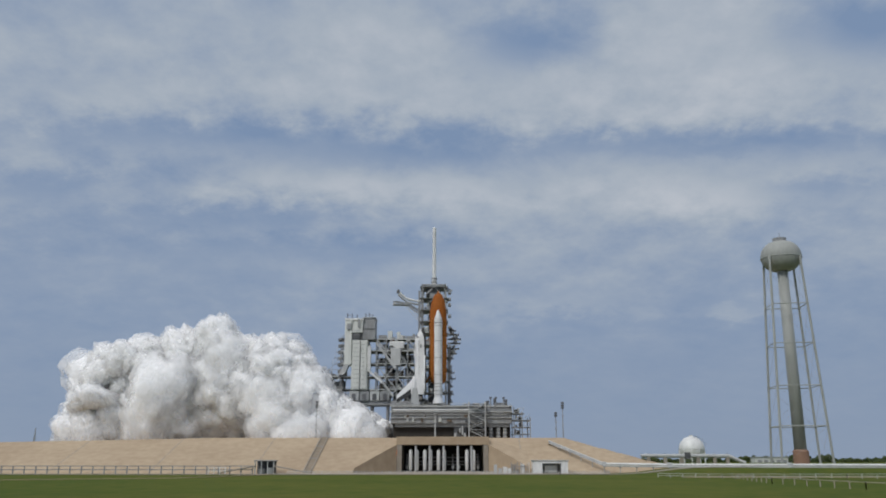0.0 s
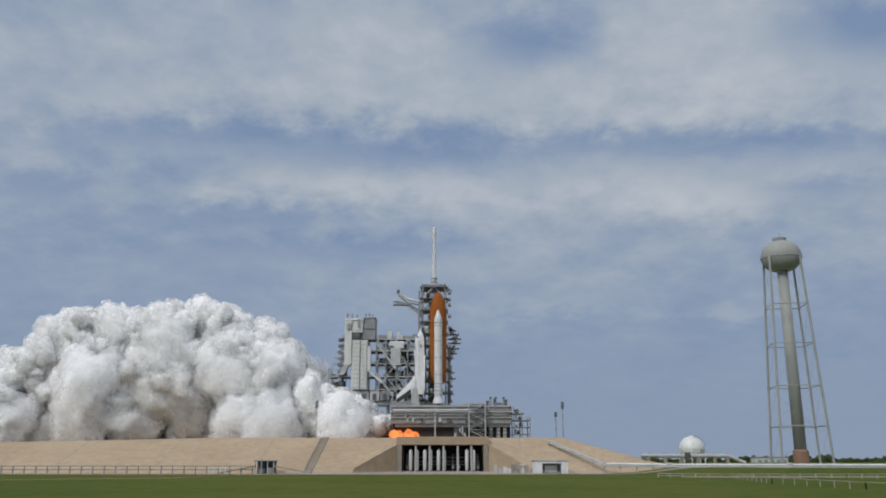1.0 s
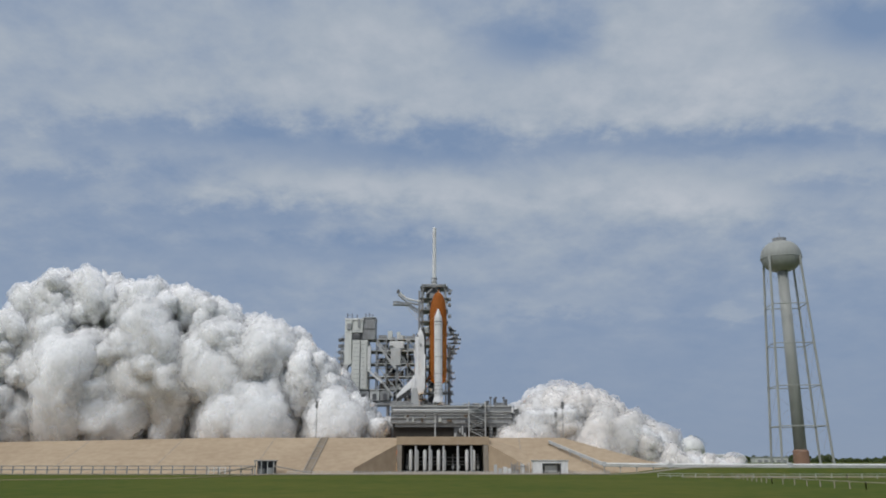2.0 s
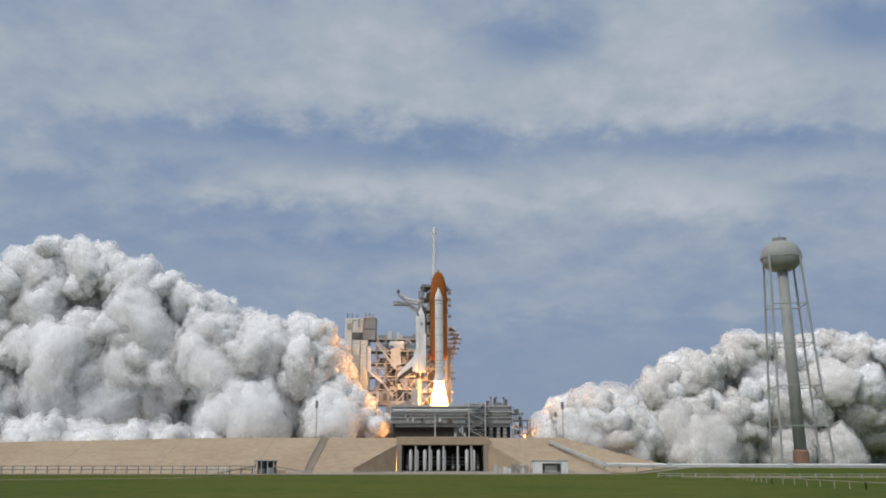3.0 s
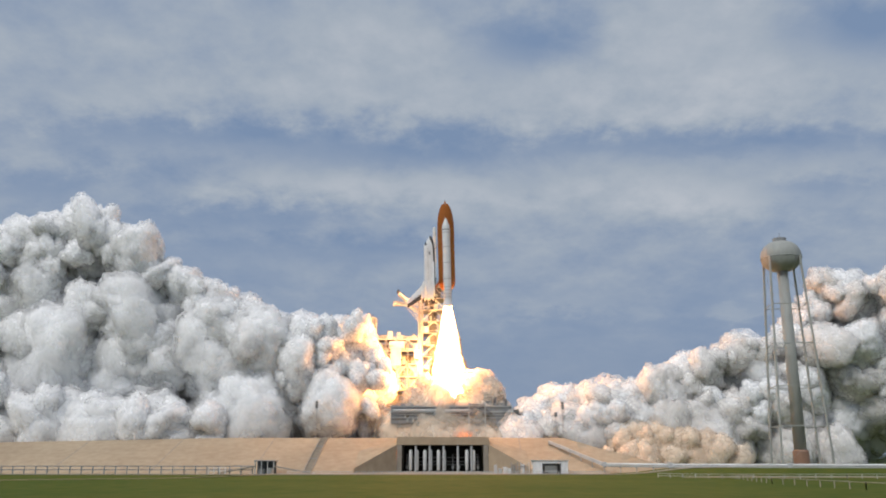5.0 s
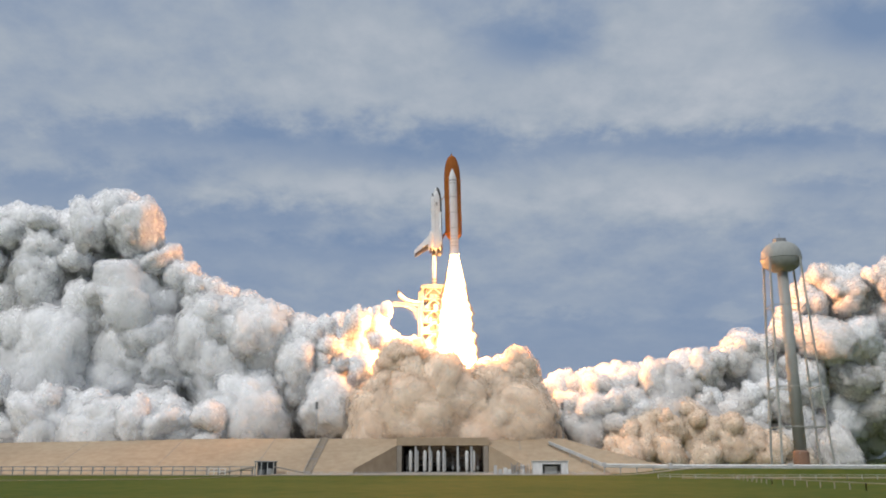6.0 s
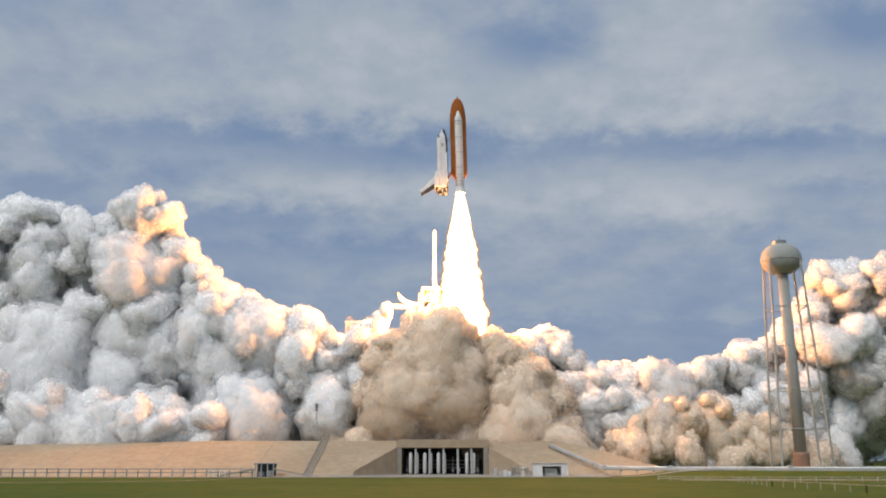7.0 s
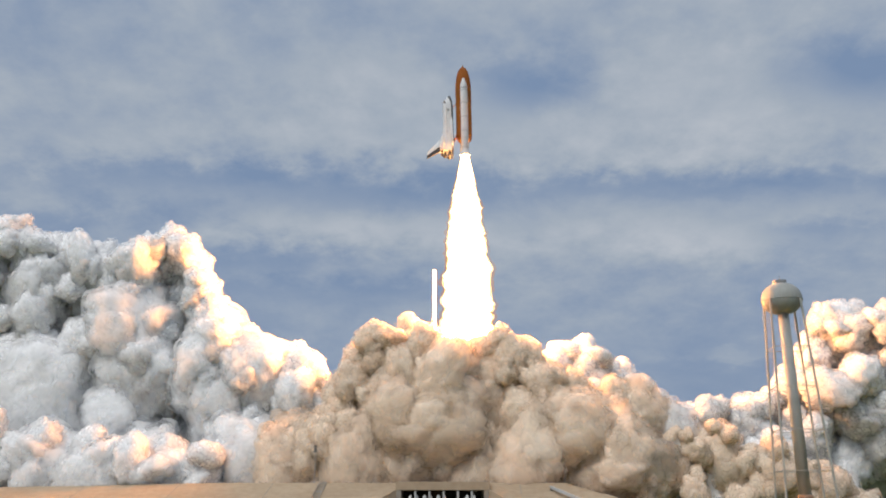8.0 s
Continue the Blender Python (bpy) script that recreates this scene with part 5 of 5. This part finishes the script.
def cloud(name, label, seed, meshes, xs, ts, hs, y_range, body, rim, floor, spread, depth=lambda x, y, t: y, taper=lambda u: 1.0):
    """Large puffs that fill the space under a rising top, and small ones that billow along it: (count, least, largest)."""
    c = thing(name, label, "smoke")
    rng = random.Random(seed)
    moving = []
    for kind, (count, least, most) in (("body", body), ("rim", rim)):
        for i in range(count):
            u = (i + rng.random()) / count
            r = 0.95 * (least + (most - least) * rng.random() ** 1.3) * taper(u)
            y = rng.uniform(*y_range)
            layer = (i * 0.618 + 0.1) % 1.0
            if kind == "rim":
                layer, y = (1.0, 0.93, 0.25 + 0.6 * rng.random())[i % 3], y_range[0] + (y_range[1] - y_range[0]) * rng.uniform(0.0, 0.7)
                if i % 3 == 2:
                    y = y_range[0] - r * rng.uniform(-0.6, 0.3)
            elif i % 4 == 3:                      # the heart of the cloud
                r, y, layer = most * 1.15 * taper(u), y_range[1], rng.choice((0.3, 0.6, 0.85))
            ob = new("puff", rng.choice(meshes))
            ob.parent = c
            wide = rng.uniform(1.0, 1.3)
            ob.scale = (r * wide, r, r * rng.uniform(0.8, 1.05))
            turn = [rng.uniform(0, 360) for _ in range(3)]
            spin = [rng.uniform(-7, 7) for _ in range(3)]
            path = []
            for t in TIMES:
                x = spread(u, t)
                top = ceiling_of(hs, xs, ts, x, r, t)
                low = floor(x) + r * 0.3
                z = low + (top - low) * layer if top > low else top
                yy = depth(x, y, t)
                k = yy / 400
                path.append((t, pose(x * k, yy, 5 + (z - 5) * k, turn[0] + spin[0] * t, turn[1] + spin[1] * t, turn[2] + spin[2] * t)))
            moving.append((ob, path))
    return moving


def build_smoke():
    white = [puff_mesh("puff", 40 + i, 5, STEAM, STEAM_THIN) for i in range(6)]
    grey = [puff_mesh("puff", 60 + i, 5, STEAM_GREY, STEAM_GREY_THIN) for i in range(4)]
    tan = [puff_mesh("puff", 80 + i, 5, DUST, DUST_THIN) for i in range(5)]
    moving = cloud("south_exhaust_cloud", "billowing white steam cloud rolling over the pad", 1, white, SOUTH_X, SOUTH_T, SOUTH_EARLY + SOUTH_LATE,
                   (398, 438), (84, 15, 29), (124, 8, 15), lambda x: 14.0 if x > -150 else 9.0,
                   lambda u, t: -27 - float(np.interp(t, [0, 1, 1.5, 2.6, 8], [141, 187, 199, 211, 219])) * u ** 1.05, taper=lambda u: 0.42 + 0.58 * min(1.0, u / 0.33))
    moving += cloud("north_exhaust_cloud", "billowing grey-white exhaust cloud north of the pad", 2, grey + white[:2], NORTH_X, NORTH_T, NORTH_EARLY + NORTH_LATE,
                    (392, 430), (66, 10, 20), (105, 6, 12), lambda x: 12.0 if x < 60 else 2.0,
                    lambda u, t: 34 + (44 + 150 * soften((t - 1.4) / 1.6)) * u)
    moving += cloud("launch_dust_cloud", "tan dusty smoke swelling round the launch platform", 3, tan, MID_X, MID_T, MID_H,
                    (376, 400), (38, 14, 25), (60, 8, 14), lambda x: 12.0,
                    lambda u, t: -2 + 8 * soften((t - 4) / 4) + (u - 0.5) * (38 + 128 * soften((t - 4.2) / 3.8)), lambda x, y, t: y + (1 - soften((t - 4.6) / 1.2)) * (418 - y))
    moving += cloud("low_steam_bank", "low white steam bank rolling over the edge of the slope", 7, white, [-230, -130], [1.4, 2.8, 4.5, 8],
                    [[-40, -40], [24, 16], [44, 32], [50, 36]], (368, 386), (12, 13, 20), (7, 7, 11), lambda x: 8.0,
                    lambda u, t: -108 - 112 * u, lambda x, y, t: y + (1 - soften((t - 1.4) / 1.4)) * (405 - y))
    moving += cloud("north_dust_bank", "low brown dust bank swept along the foot of the pad", 12, tan, [60, 80, 110, 135, 165, 190], [3.2, 4, 4.5, 6, 8],
                    [[-30] * 6, [-20, 14, 10, -10, -30, -30], [-20, 20, 16, 8, -20, -30], [-10, 22, 32, 28, 12, -10], [0, 26, 42, 44, 34, 16]], (376, 386), (16, 7, 12), (14, 4, 7), lambda x: 2.0,
                    lambda u, t: 76 + (40 + 70 * soften((t - 4) / 3.5)) * u)
    return moving


def build_fires():
    fires = []
    for nm, x, y, w, seed in (("engine_fire", -16.5, 391, 6.5, 4), ("trench_fire", 12, 391, 6.0, 9)):
        f = thing(nm, "small orange fire licking below the platform", "fire", at=pose(x, y, -10))
        rng = random.Random(seed)
        lumps = [puff_mesh("tongue", 100 + seed + k, 3, FIRE) for k in range(3)]
        for i in range(9):
            ob = new("tongue", lumps[i % 3])
            ob.parent = f
            r = rng.uniform(1.2, 2.4)
            ob.matrix_basis = pose(rng.uniform(-w, w), rng.uniform(-1.5, 1.5), rng.uniform(0.6, 2.6), rng.uniform(0, 90), rng.uniform(0, 90), 0) @ Matrix.Diagonal((r * 1.4, r, r, 1))
        fires.append(f)
    return fires


# ---- build ----
build_ground()
strip("service_road", [(-700, 296), (-200, 300), (-60, 304), (40, 306), (160, 306), (420, 300)], 8, CONCRETE, "grey service road along the pad")
strip("track", [(-420, 175), (-140, 203), (-75, 240), (-60, 300)], 1.6, SAND, "pale sandy track through the grass")
strip("pad_apron", [(-62, 314), (0, 316), (60, 316)], 13, CONCRETE_PALE, "pale concrete apron before the bay", 0.1, "apron")
build_pad()
build_portal()
build_slope_stair()
build_railing([(-330, 318), (-70, 318)], 2.9, 4.2, STEEL, "grey steel pipe rack along the foot of the slope", 0.36)
build_railing([(-84, 310), (-78, 310)], 2.4, 2.0, WHITE, "white low barrier in the grass", 0.2)
build_railing([(-56, 312), (-16, 314), (60, 313)], 1.1, 3.0, STEEL_LIGHT, "pale low guard rail before the pad", 0.14)
build_railing([(80, 240), (72, 190), (73, 150), (82, 105)], 1.35, 5.6, CONCRETE_PALE, "pale post and rail fence in the grass", 0.16, rails=1)
build_railing([(62, 250), (76, 236), (110, 236), (190, 232)], 1.3, 4.0, STEEL_LIGHT, "grey low pipe rack beside the field", 0.14)
strip("sand_strip", [(70, 252), (120, 252), (260, 246)], 7, SAND, "pale bare sand strip beside the field", 0.05, "sand")
build_light_pole(-54.3, 366, 14, 15.8, 3)
build_light_pole(51.4, 366, 13.6, 15.8, 3)
build_light_pole(49.2, 372, 13.8, 11.6, 2)
build_water_tower()
build_sphere_tank()
build_pipelines()
build_shed()
build_far_things()
build_platform()
build_fixed_tower()
build_rotating_structure()
shuttle = build_shuttle()
flame = build_plume()
puffs = build_smoke()
engine_fire, trench_fire = build_fires()


# ---- what moves ----
def motions():
    rest = pose(-2.4, 412, 31.1)
    climb = [(0, -2.4, 0, 0), (1.75, -2.4, 0, 0), (2.1, -2.35, 0.9, 0), (2.45, -2.2, 4.0, -0.2), (2.8, -2.0, 8.8, -0.5), (3.0, -1.8, 11.0, -0.6), (3.5, -1.1, 17.6, -0.7),
             (4.0, -0.3, 26.0, -0.9), (4.5, 0.9, 36.0, -1.2), (5.2, 3.0, 52.0, -1.4), (6.0, 5.8, 73.6, -1.4), (6.5, 7.2, 90.0, -1.3), (7.0, 8.8, 107.0, -1.3), (7.5, 10.3, 127.5, -1.0), (8.0, 11.6, 150.0, -0.8)]
    walk(shuttle, [(t, pose(x, 412, 31.1 + up, 0, lean, 0)) for t, x, up, lean in climb])
    low = pose(-2.4, 412, -12)
    walk(flame, [(0, low), (1.75, low), (2.1, pose(-2.35, 412, 24)), (2.45, pose(-2.2, 412, 34.0))]
         + [(t, pose(x, 412, 30.9 + up, 0, lean * 0.6, 0)) for t, x, up, lean in climb if t > 2.5])
    for ob, rows in puffs:
        walk(ob, rows)
    walk(engine_fire, [(0, pose(-19, 390, 7)), (0.25, pose(-18, 390, 8.5)), (0.5, pose(-16.8, 390, 12.8)), (0.8, pose(-16.5, 390, 13.8)), (1.15, pose(-16.5, 390, 14.0)), (1.4, pose(-18, 390, 8)), (8, pose(-18, 390, 7))])
    walk(trench_fire, [(0, pose(11, 391, 7)), (3.8, pose(11, 391, 7)), (4.4, pose(11, 391, 13.2)), (5.4, pose(18, 380, 13.4)), (5.8, pose(23, 368, 13.6)), (6.4, pose(25, 368, 13.4)), (6.9, pose(26, 372, 7)), (8, pose(26, 372, 7))])


motions()
